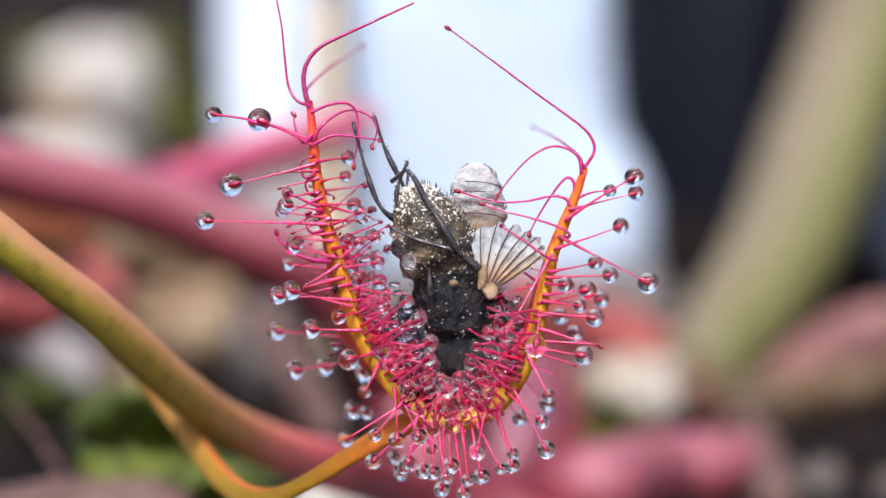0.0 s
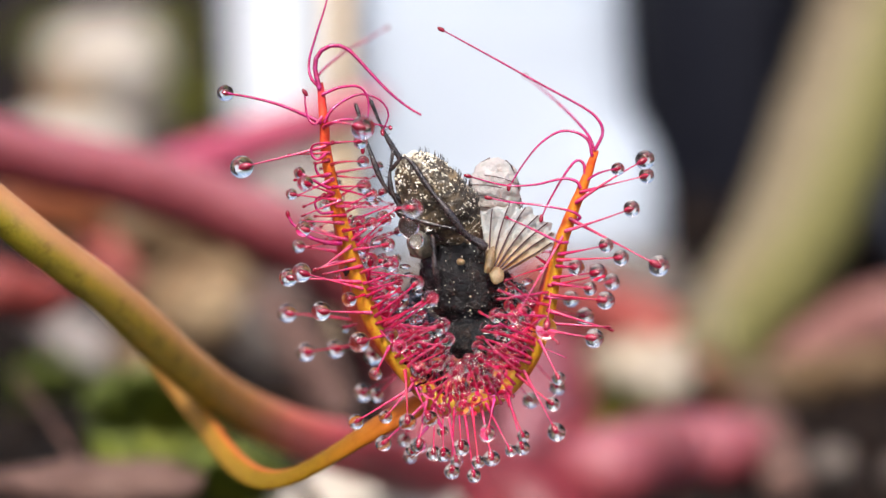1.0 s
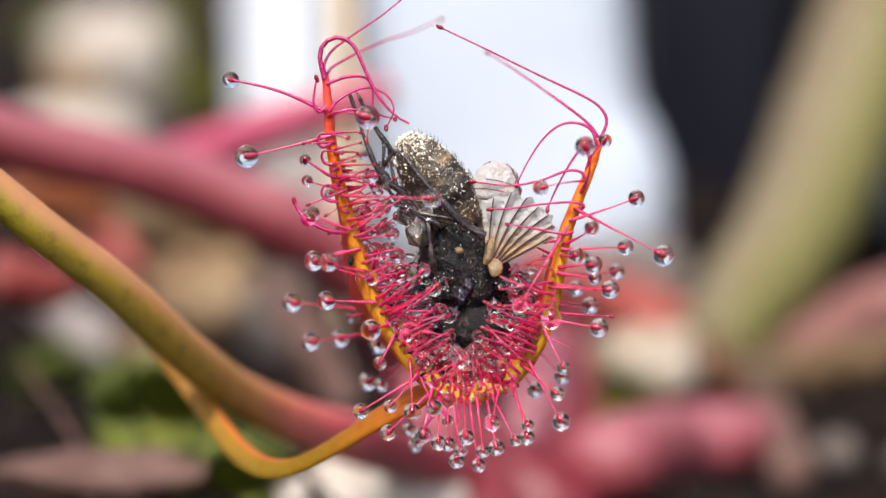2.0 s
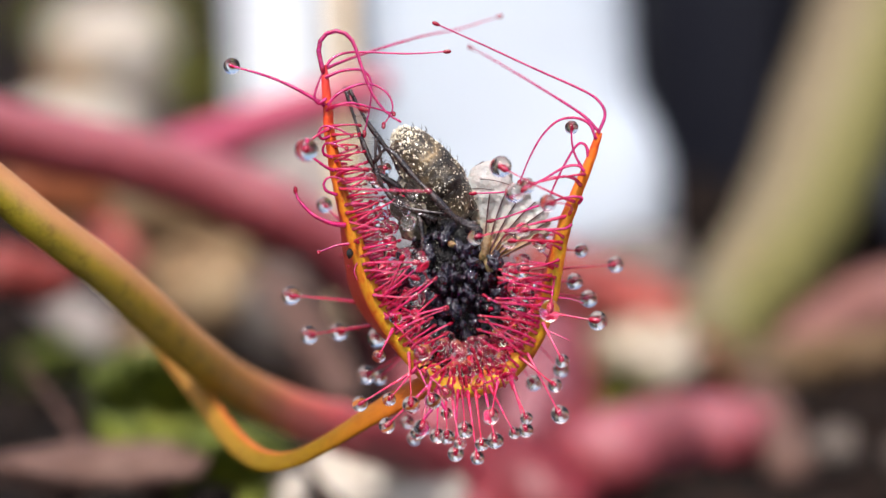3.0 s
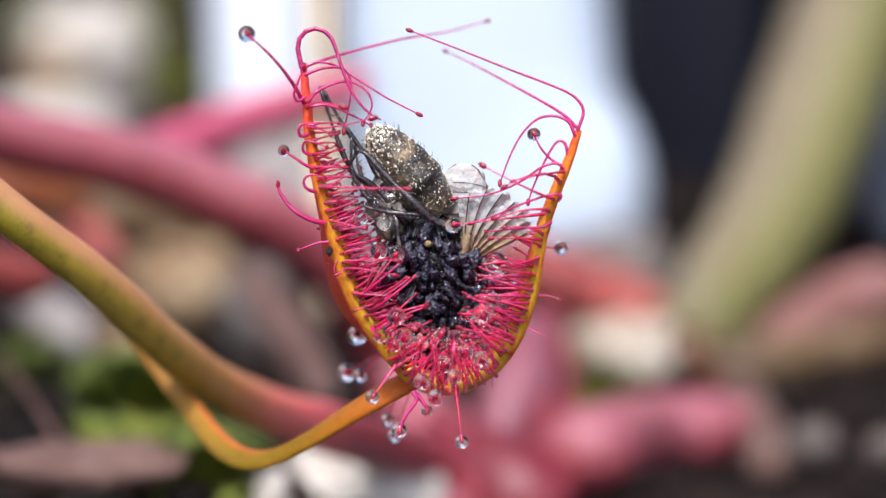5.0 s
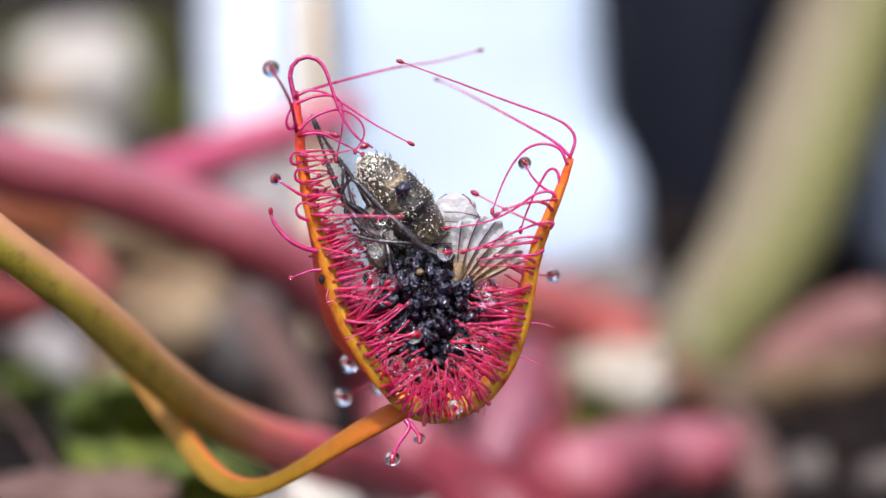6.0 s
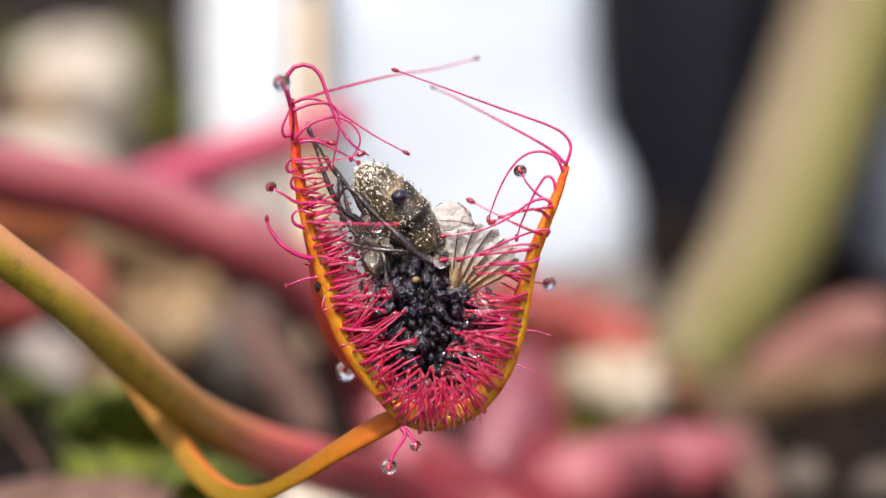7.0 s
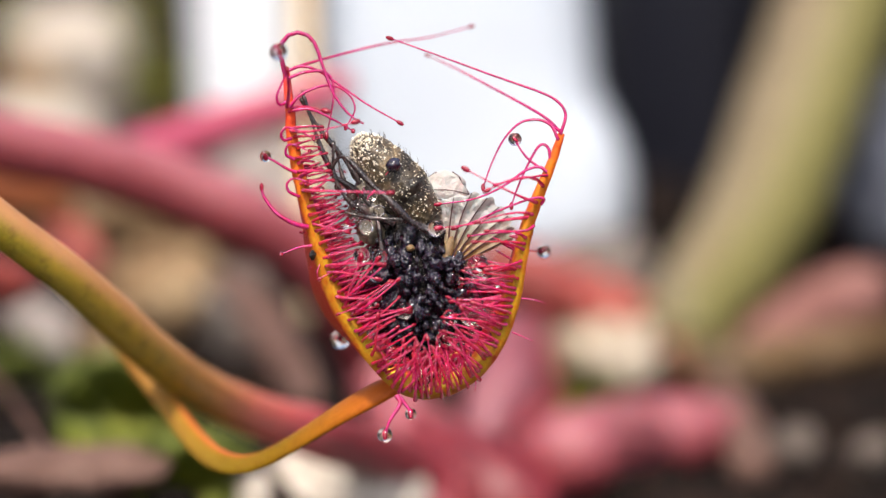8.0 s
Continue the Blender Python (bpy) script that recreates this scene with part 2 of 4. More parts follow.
def ellipsoid(c, r, seg=14, rings=9, verts=None, faces=None, turn=None, rough=0.0, freq=1.0):
    verts, faces = ([], []) if verts is None else (verts, faces)
    base = len(verts)
    for i in range(rings + 1):
        a = math.pi * i / rings
        for k in range(seg):
            b = math.tau * k / seg
            v = Vector((math.sin(a) * math.cos(b), math.sin(a) * math.sin(b), math.cos(a)))
            s = 1 + (rough * noise.noise(v * freq + Vector(c) * 3e3) if rough else 0)
            v = Vector((v.x * r[0], v.y * r[1], v.z * r[2])) * s
            verts.append(Vector(c) + (turn @ v if turn else v))
    for i in range(rings):
        for k in range(seg):
            q, r2 = base + i * seg + k, base + i * seg + (k + 1) % seg
            faces.append((q, q + seg, r2 + seg, r2))
    return verts, faces


def mesh_of(name, vf, mats):
    me = bpy.data.meshes.new(name)
    me.from_pydata([tuple(v) for v in vf[0]], [], vf[1])
    for m in (mats if isinstance(mats, (list, tuple)) else [mats]):
        me.materials.append(m)
    me.polygons.foreach_set("use_smooth", [True] * len(me.polygons))
    me.update()
    return me


def part(name, vf, mats, parent=None, label="", m=None):
    ob = new(name, vf if isinstance(vf, bpy.types.Mesh) else mesh_of(name, vf, mats))
    if parent:
        ob.parent = parent
    if m:
        ob.matrix_basis = m
    return tagged(ob, label)


def empty(name, m, label, category, group=""):
    ob = new(name)
    ob.empty_display_size = 0.002
    ob.matrix_world = m
    return tagged(ob, label, category, group)


# ---- soil ----
def ground():
    verts, faces = [], []
    rings = [0.0004 + 0.0012 * k for k in range(50)] + [0.06 * 1.07 ** k for k in range(1, 102)]
    n = 120
    for r in rings:
        for k in range(n):
            a = math.tau * k / n
            x, y = r * math.cos(a), 0.04 + r * math.sin(a)
            verts.append(Vector((x, y, soil_height(x, y) if r < 1.5 else -0.002)))
    for i in range(len(rings) - 1):
        for k in range(n):
            q, r2 = i * n + k, i * n + (k + 1) % n
            faces.append((q, r2, r2 + n, q + n))
    tagged(part("ground", (verts, faces), M_SOIL), "dark damp peat soil, uneven and crumbly", "soil", kind="structure")


ground()


def pebble(name, at_xy, size, mat, label, turn=0.0, lift=0.0, tilt=0.0, category="stone"):
    """A worn lump on the soil; size in plan units across, high, deep at its distance."""
    c = on_soil(*at_xy, lift)
    k = G * (c - EYE).length / FOCUS * 0.5
    r = [s * k for s in size]
    vf = ellipsoid((0, 0, 0), (r[0], r[2], r[1]), 28, 18, rough=0.22, freq=1.7)
    return tagged(part(name, vf, mat, None, "", pose(c.x, c.y, c.z, 0, tilt, turn)), label, category, "stones on the soil" if category == "stone" else "")


plant = empty("sundew_plant", Matrix(), "sundew plant with long pink, red and olive leaf stalks", "plant")


def stem(rows, mat, label, flat=1.0, sides=18, n=44, name="stalk", parent=plant):
    """A plant stem; rows of x, y, distance behind the leaf in mm, width in plan units."""
    placed = []
    for x, y, d, w in rows:
        k = FOCUS + d * 0.001
        p = seen_at(x, y, k)
        while name == "stalk" and k > FOCUS * 1.2 and p.z < soil_height(p.x, p.y) + 0.25 * w * G * k / FOCUS:
            k -= 0.001
            p = seen_at(x, y, k)
        placed.append((p, Vector((w * G * k / FOCUS / 2, 0, 0))))
    pts = smooth([p for p, w in placed], n)
    wid = smooth([w for p, w in placed], n)
    rad = [w.x * (1 + 0.05 * noise.noise(p * 400)) for w, p in zip(wid, pts)]
    return part(name, tube(pts, rad, sides, flat), mat, parent, label)


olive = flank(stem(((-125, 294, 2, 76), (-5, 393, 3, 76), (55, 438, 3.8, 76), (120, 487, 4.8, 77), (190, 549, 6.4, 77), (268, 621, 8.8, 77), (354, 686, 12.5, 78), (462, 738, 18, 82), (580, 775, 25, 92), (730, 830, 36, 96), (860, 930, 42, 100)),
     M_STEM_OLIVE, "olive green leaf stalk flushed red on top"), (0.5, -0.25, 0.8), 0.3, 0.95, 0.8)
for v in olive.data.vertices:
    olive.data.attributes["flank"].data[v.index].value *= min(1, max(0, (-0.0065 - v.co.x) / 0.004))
# upper flank paled: sunlight from above put into the colour
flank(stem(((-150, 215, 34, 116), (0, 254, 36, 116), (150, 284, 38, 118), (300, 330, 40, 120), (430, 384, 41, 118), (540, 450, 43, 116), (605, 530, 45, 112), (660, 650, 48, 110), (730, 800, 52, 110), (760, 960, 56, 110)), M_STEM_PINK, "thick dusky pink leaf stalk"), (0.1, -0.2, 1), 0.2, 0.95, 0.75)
stem(((170, 290, 64, 60), (300, 258, 62, 84), (420, 215, 60, 84), (540, 175, 58, 70), (620, 150, 57, 50)), M_STEM_BRIGHT, "bright pink young leaf stalk")
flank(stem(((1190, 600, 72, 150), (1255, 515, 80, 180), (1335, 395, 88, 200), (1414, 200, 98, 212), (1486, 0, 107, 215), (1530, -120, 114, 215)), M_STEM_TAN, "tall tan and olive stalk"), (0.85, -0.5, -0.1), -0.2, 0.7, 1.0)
stem(((1556, 496, 84, 60), (1525, 520, 83, 110), (1455, 548, 81, 120), (1370, 595, 80, 95), (1300, 650, 78, 70)), M_STEM_BROWN, "pinkish brown fading stalk")
stem(((1620, 600, 88, 70), (1500, 615, 86, 80), (1400, 632, 85, 90), (1300, 650, 84, 100), (1190, 640, 83, 80)), M_STEM_KHAKI, "khaki brown old stalk")
stem(((850, 440, 82, 90), (950, 495, 82, 110), (1070, 550, 84, 120), (1170, 605, 86, 100), (1250, 670, 88, 70)), M_STEM_SALMON, "salmon red leaf stalk")
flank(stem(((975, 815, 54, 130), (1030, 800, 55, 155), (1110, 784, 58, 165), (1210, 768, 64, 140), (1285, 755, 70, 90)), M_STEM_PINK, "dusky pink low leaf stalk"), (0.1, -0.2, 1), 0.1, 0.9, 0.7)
stem(((1270, 690, 70, 60), (1310, 750, 68, 80), (1330, 830, 66, 80)), M_DEADLEAF, "dull brown stub beside the low stalk")
stem(((915, 585, 54, 70), (898, 655, 51, 115), (872, 725, 49, 115), (850, 790, 48, 60)), M_STEM_MAUVE, "mauve base of the crown")
stem(((935, 560, 62, 60), (952, 680, 59, 84), (946, 790, 56, 100), (915, 940, 54, 120)), M_STEM_RED, "deep red stalk of the crown")
stem(((690, 700, 58, 80), (770, 800, 57, 150), (870, 880, 56, 190), (960, 930, 55, 150)), M_STEM_RED, "deep red stalk under the trap")
stem(((-80, 480, 44, 96), (10, 502, 46, 84), (62, 488, 48, 46)), M_STEM_SALMON, "short pink stalk tip")
stem(((-60, 330, 60, 110), (40, 345, 62, 90), (120, 372, 64, 50)), M_STEM_RUST, "rust red stalk near the soil")
stem(((30, 405, 80, 40), (150, 385, 82, 90), (300, 402, 85, 80), (390, 445, 87, 40)), M_STEM_KHAKI, "old brown stalk lying behind the stones")
stem(((90, 395, 80, 40), (135, 430, 78, 60), (170, 480, 76, 46)), M_STEM_SALMON, "red stalk tip near the soil")
tagged(stem(((536, -60, 84, 38), (540, 100, 82, 36), (545, 300, 80, 36), (550, 560, 74, 36)), M_STRAW, "", name="dry_stalk", parent=None), "pale dry straw standing upright behind the trap", "straw")

def rock(x, top, wide, d, mat, label, tilt=0.0, deep=0.6, rough=0.22, name="stone", category="stone"):
    """A standing lump from the soil up to its seen top, d mm behind the leaf."""
    p = seen_at(x, top, FOCUS + d * 0.001)
    k = G * (FOCUS + d * 0.001) / FOCUS
    h = max(p.z / 2 + 0.001, 0.002)
    vf = ellipsoid((0, 0, 0), (wide * k / 2, wide * k / 2 * deep, h), 36, 24, rough=rough, freq=1.8)
    return tagged(part(name, vf, mat, None, "", pose(p.x, p.y + wide * k / 2 * deep * 0.6, p.z - h, 0, tilt, 0)), label, category, "stones on the soil" if category == "stone" else "")


rock(600, 785, 330, 32, M_STONE, "pale cream stone rising below the trap", 0)
rock(420, 845, 160, 26, M_STONE, "small chalky white stone chip beside moss", 0)
# Lump added for a bluish grey patch of unknown make.
rock(1600, 130, 190, 112, M_SLATE, "slate grey lump added behind the tall stalk", 0)
rock(280, 440, 240, 80, M_TANSTONE, "tan sandy stone behind the olive stalk", 0)
# Added stone, covers the jug's lower right where it turns grey.
rock(1060, 418, 230, 86, M_GREYSTONE, "broad dark stone added to cover the grey foot of the jug", 0)
rock(470, 250, 220, 105, M_PALESTONE, "grey pink stone behind the pink stalks", 0)
# Added stone, dulls the white jug seen through the gap in the trap.
rock(690, 420, 170, 85, M_GREYSTONE, "grey brown stone added to dull the white jug behind", 0)
rock(180, 545, 120, 70, M_TANSTONE, "small rusty stone among dark soil", 0)
rock(420, 480, 130, 76, M_GREYSTONE, "dull brown stone beside the pink stalk", 0)
rock(1085, 575, 205, 67, M_WHITESTONE, "cream white stone catching the light", 8, rough=0.4)
pebble("stone", (105, 590), (270, 80, 90), M_PALESTONE, "long pale stone beside green moss", -15, 0.001, 25)
pebble("stone", (1545, 800), (90, 70, 60), M_GRIT_PALE, "small tan pebble on the soil", 20, 0.002)
pebble("stone", (330, 690), (120, 40, 50), M_TANSTONE, "flat brown stone chip under the stalk", 10, 0.001)
pebble("dead_leaf", (120, 832), (400, 90, 110), M_DEADLEAF, "withered brown pink leaf lying on soil", -8, 0.002, -3, "leaf")
tagged(stem(((395, 470, 66, 26), (430, 520, 64, 66), (480, 590, 60, 78), (530, 670, 56, 66), (560, 740, 52, 20)), M_DEADLEAF, "", 0.3, name="dead_leaf", parent=None), "dry brown leaf leaning over the soil", "leaf")
tagged(stem(((-30, 640, 34, 8), (30, 720, 32, 11), (80, 800, 30, 8)), M_DEADLEAF, "", name="twig", parent=None), "thin brown twig lying on moss", "twig")
tagged(stem(((120, 480, 88, 40), (260, 520, 84, 60), (400, 560, 80, 40)), M_DEADLEAF, "", 0.4, name="dead_leaf", parent=None), "curled rusty leaf among stones", "leaf")
pebble("stone", (1408, 790), (95, 80, 70), M_GRIT_PALE, "round grey pebble on the soil", 0, 0.002)
pebble("stone", (130, 90), (230, 170, 130), M_STONE, "far cream stone among moss", 0, 0.004)
pebble("stone", (60, 150), (110, 120, 90), M_TANSTONE, "far tan stone among moss", 0, 0.004)
pebble("stone", (60, 235), (260, 120, 90), M_STONE, "far pale stone chip", 0, 0.002)
pebble("stone", (190, 190), (90, 110, 90), M_GREYSTONE, "far grey stone among pale chips", 0, 0.002)


def moss(at_xy, across, high, label, seed, mat=M_MOSS):
    rnd = random.Random(seed)
    c = on_soil(*at_xy)
    k = G * (c - EYE).length / FOCUS
    verts, faces = [], []
    for i in range(260):
        a, r = rnd.uniform(0, math.tau), math.sqrt(rnd.random())
        p = Vector((math.cos(a) * r * across * k / 2, math.sin(a) * r * across * k / 2, 0))
        h = high * k * (1 - 0.6 * r * r) * rnd.uniform(0.7, 1.1)
        top = p + Vector((rnd.uniform(-1, 1), rnd.uniform(-1, 1), 0)) * h * 0.25 + Vector((0, 0, h))
        tube([p - Vector((0, 0, 0.002)), (p + top) / 2, top], [0.0005, 0.0009, 0.0001], 5, 1, verts, faces, False)
        for j in range(6):
            q = p.lerp(top, 0.3 + 0.7 * j / 6)
            w = rnd.uniform(0, math.tau)
            e = q + Vector((math.cos(w), math.sin(w), 0.7)) * 0.0016
            s = Vector((-math.sin(w), math.cos(w), 0)) * 0.0004
            b = len(verts)
            verts.extend((q - s, q + s, e))
            faces.append((b, b + 1, b + 2))
    tagged(part("moss", (verts, faces), mat, None, "", pose(c.x, c.y, c.z)), label, "moss", kind="stuff")


moss((220, 735), 190, 85, "bright green moss cushion on the soil", 1)
moss((30, 690), 110, 55, "green moss cushion beside pale stone", 2)
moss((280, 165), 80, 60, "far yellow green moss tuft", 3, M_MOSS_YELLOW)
moss((330, 860), 160, 60, "low green moss in the gravel", 4)
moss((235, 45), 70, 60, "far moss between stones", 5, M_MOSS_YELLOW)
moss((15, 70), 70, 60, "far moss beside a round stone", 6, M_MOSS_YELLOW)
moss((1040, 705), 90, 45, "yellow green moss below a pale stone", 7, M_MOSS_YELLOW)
moss((1350, 650), 90, 40, "olive moss on dark soil", 8)


def gravel():
    rnd = random.Random(11)
    verts, faces = [], []
    for i in range(1900):
        x, y = rnd.gauss(0, 0.05), rnd.uniform(-0.01, 0.35)
        r = rnd.uniform(0.0005, 0.0020)
        ellipsoid((x, y, soil_height(x, y) + r * 0.3), (r, r * rnd.uniform(0.6, 1), r * rnd.uniform(0.5, 0.9)), 7, 5, verts, faces, rough=0.3, freq=1.5)
    tagged(part("gravel", (verts, faces), M_GRIT), "dark crumbs of bark and grit on peat", "gravel", kind="stuff")
    # pale chips out of view, added to brighten what the drops refract
    verts, faces = [], []
    for i in range(1300):
        y = rnd.uniform(-0.02, 0.03)
        x = rnd.uniform(0.0 if y > 0.006 else -0.02, 0.026)
        r = rnd.uniform(0.0005, 0.0019)
        ellipsoid((x, y, soil_height(x, y) + r * 0.35), (r, r * rnd.uniform(0.6, 1), r * rnd.uniform(0.5, 0.9)), 9, 6, verts, faces, rough=0.35, freq=1.5)
    tagged(part("gravel", (verts, faces), M_PALESTONE), "unseen pale stone chips added to brighten the droplets", "gravel", kind="stuff")


gravel()


def jug(name, sections, at_x, d, depth, label, mat=M_WHITE):
    """A hollow-looking moulded vessel of rounded rectangular sections; sections of (y, left, right)."""
    u = G * d / FOCUS
    c = seen_at(at_x, 441, d)
    verts, faces = [], []
    m = 40
    for y, x0, x1 in sections:
        z = seen_at(at_x, y, d).z
        cx, half = ((x0 + x1) / 2 - at_x) * u, (x1 - x0) / 2 * u
        for k in range(m):
            a = math.tau * k / m
            ca, sa = math.cos(a), math.sin(a)
            verts.append(Vector((cx + half * math.copysign(abs(ca) ** 0.55, ca), depth * math.copysign(abs(sa) ** 0.55, sa), z)))
    n = len(sections)
    for i in range(n - 1):
        for k in range(m):
            q, r2 = i * m + k, i * m + (k + 1) % m
            faces.append((q, q + m, r2 + m, r2))
    faces.append(tuple(range(m)))
    faces.append(tuple((n - 1) * m + k for k in range(m))[::-1])
    tagged(part(name, (verts, faces), mat, None, "", pose(c.x, c.y + depth, 0)), label, "container")


jug("plastic_jug", [(-260, 600, 1000), (-250, 570, 1030), (0, 570, 1048), (150, 572, 1060), (190, 574, 1070), (230, 577, 1094), (270, 580, 1112), (310, 583, 1126), (380, 586, 1133), (520, 590, 1134)],
    800, 0.162, 0.011, "white plastic jug with a sloping shoulder, in full sun")
jug("plastic_box", [(-240, 322, 540), (-230, 330, 548), (0, 332, 548), (150, 336, 546), (190, 338, 544), (230, 340, 542)], 440, 0.25, 0.02, "white plastic box standing far behind", M_BOX)


def black_pot():
    """A square pot with rounded corners, its wall open at the top, with a folded rim and ribs."""
    pot = empty("plant_pot", pose(*seen_at(2010, 441, 0.285).xy, 0, 0, 0, -5), "square black plastic plant pot with a folded rim", "pot")
    def ring(h, half, r=0.012, n=8):
        out = []
        for cx, cy, a0 in ((1, 1, 0), (-1, 1, 90), (-1, -1, 180), (1, -1, 270)):
            for k in range(n):
                a = radians(a0 + 90 * k / (n - 1))
                out.append(Vector((cx * (half - r) + r * math.cos(a), cy * (half - r) + r * math.sin(a), h)))
        return out
    def shell(rows):
        verts, faces = [], []
        m = len(ring(0, 0.05))
        for h, half in rows:
            verts += ring(h, half)
        for i in range(len(rows) - 1):
            for k in range(m):
                q, r2 = i * m + k, i * m + (k + 1) % m
                faces.append((q, r2, r2 + m, q + m))
        return verts, faces
    part("body", shell([(-0.004, 0.076), (0.025, 0.078), (0.05, 0.08), (0.075, 0.082), (0.075, 0.0805), (0.02, 0.076), (0.0, 0.013)]), M_BLACK, pot)
    part("rim", shell([(0.062, 0.0825), (0.062, 0.086), (0.077, 0.0865), (0.0775, 0.084), (0.074, 0.0825)]), M_BLACK, pot)
    for k in range(7):
        x = -0.06 + 0.02 * k
        part("rib", tube([Vector((x, -0.0775, 0.0)), Vector((x, -0.0795, 0.03)), Vector((x, -0.0815, 0.062))], 0.0015, 8), M_BLACK, pot)


black_pot()

# ---- the trap leaf ----
leaf = empty("sundew_leaf", PLAN, "orange rimmed sundew leaf with sticky red tentacles, closing round a fly", "leaf")
RIM = smooth([P(x, y) for x, y in ((505, 118), (511, 180), (517, 250), (533, 325), (556, 400), (580, 478), (606, 545), (643, 606), (678, 652), (716, 686), (762, 694),
                                   (812, 680), (856, 645), (888, 592), (909, 530), (921, 465), (935, 400), (958, 335), (980, 280), (994, 236))], 121)
INSIDE = P(748, 420)


def rim(s):
    """Place, tangent and outward way of the front edge at s from 0 to 1."""
    u = min(max(s, 0), 0.9999) * (len(RIM) - 1)
    i = int(u)
    p = RIM[i].lerp(RIM[i + 1], u - i)
    t = (RIM[min(i + 2, len(RIM) - 1)] - RIM[max(i - 1, 0)]).normalized()
    o = t.cross(Vector((0, 1, 0))).normalized()
    if o.dot(INSIDE - p) > 0:
        o = -o
    return p, t, o


def flare(s):
    """How far the back of the blade leans outward (or inward) over its depth."""
    return 0.3 * math.exp(-((s - 0.3) / 0.13) ** 2) - 0.42 * math.exp(-((s - 0.56) / 0.17) ** 2)


def width(s):
    return 0.0004 + 0.0034 * max(0.0, math.sin(math.pi * min(max(s, 0.0), 1))) ** 0.6


def lip(s):
    """Half the thickness of the blade."""
    return 0.00014 + 0.00030 * max(0.0, math.sin(math.pi * s)) ** 0.9


def blade():
    verts, faces, outer_side = [], [], []
    n, cross = 120, 16
    for i in range(n + 1):
        s = i / n
        p, t, o = rim(s)
        th = lip(s)
        depth = width(s)
        back = Vector((0, 1, 0)) + o * flare(s)
        wob = 0.00003 * noise.noise(p * 2500)
        for k in range(cross):
            a = math.tau * k / cross
            c, sn = math.cos(a), math.sin(a)
            # a rounded front lip, thinning towards the back edge
            v = 0.5 - 0.5 * c
            half = th * (0.9 + 0.7 * math.exp(-v * 9)) * (1 - 0.55 * v)
            verts.append(p + back * (v * depth) + o * (half * (1 if sn >= 0 else -1) * abs(sn) ** 0.7 + wob))
            outer_side.append(0.9 * min(1, max(0, v - 0.01) * 16) if sn > 0.05 else 0.97 * min(1, max(0, v - 0.015) * 16))
    for i in range(n):
        for k in range(cross):
            q, r2 = i * cross + k, i * cross + (k + 1) % cross
            faces.append((q, r2, r2 + cross, q + cross))
    faces.append(tuple(range(cross)))
    faces.append(tuple(n * cross + k for k in range(cross)))
    ob = part("blade", (verts, faces), M_BLADE, leaf, "yellow orange leaf blade folded into a cup")
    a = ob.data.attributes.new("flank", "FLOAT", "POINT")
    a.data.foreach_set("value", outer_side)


blade()
part("speck", ellipsoid(P(553, 452, -0.1), (6 * G, 5 * G, 8 * G), 12, 8, rough=0.5, freq=2), M_CHITIN, leaf, "dark crumb stuck to the rim")


def petiole():
    rows = [(105, 480, 10, 16), (175, 560, 11, 18), (238, 640, 11.5, 20), (300, 722, 10.5, 22), (350, 786, 8.2, 23), (395, 818, 6, 23), (445, 820, 4.6, 23), (510, 790, 3.4, 25), (590, 740, 2.5, 30), (660, 700, 2.0, 33), (725, 668, 1.9, 27)]
    pts = smooth([P(x, y, d) for x, y, d, w in rows], 60)
    rad = [v.x for v in smooth([Vector((w * G, 0, 0)) for x, y, d, w in rows], 60)]
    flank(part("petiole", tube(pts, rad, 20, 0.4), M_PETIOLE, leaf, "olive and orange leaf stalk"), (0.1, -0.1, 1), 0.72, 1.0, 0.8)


petiole()

# ---- tentacles ----
MOVES = []          # (object, rows) keyed at the end
FRONT = Vector((0, -1, 0))


def basis(d, side):
    """A turn with z along d and y near side."""
    z = d.normalized()
    y = (side - z * side.dot(z)).normalized()
    x = y.cross(z)
    return Matrix((x, y, z)).transposed().to_quaternion()


def unit_drop(n=20, r=12):
    return mesh_of("droplet", ellipsoid((0, 0, 0), (1, 1, 1), n, r), M_DROP)


DROP_MESH = unit_drop()
GLAND_MESH = mesh_of("gland", ellipsoid((0, 0, 0), (0.000056, 0.000056, 0.0001), 12, 9), M_GLAND)
DARK_MESH = mesh_of("gland", ellipsoid((0, 0, 0), (0.00018, 0.00018, 0.0002), 18, 12, rough=0.3, freq=2.4), M_DARKGLAND)
DARK_MESHES = [mesh_of("gland", ellipsoid((0, 0, 0), size, 18, 12, rough=1.15, freq=f * 1.2), M_DARKGLAND)
               for size, f in (((0.00014, 0.00013, 0.00018), 2.4), ((0.00018, 0.00011, 0.00014), 3.3), ((0.00012, 0.00018, 0.0002), 2.9))]
ease = lambda u: u * u * (3 - 2 * u)


def in_prey(p):
    """The nearest place on the axis of the prey's body."""
    a, b = P(690, 320, 1.7), P(762, 560, 1.7)
    k = min(max((p - a).dot(b - a) / (b - a).length_squared, 0), 1)
    return a.lerp(b, k)


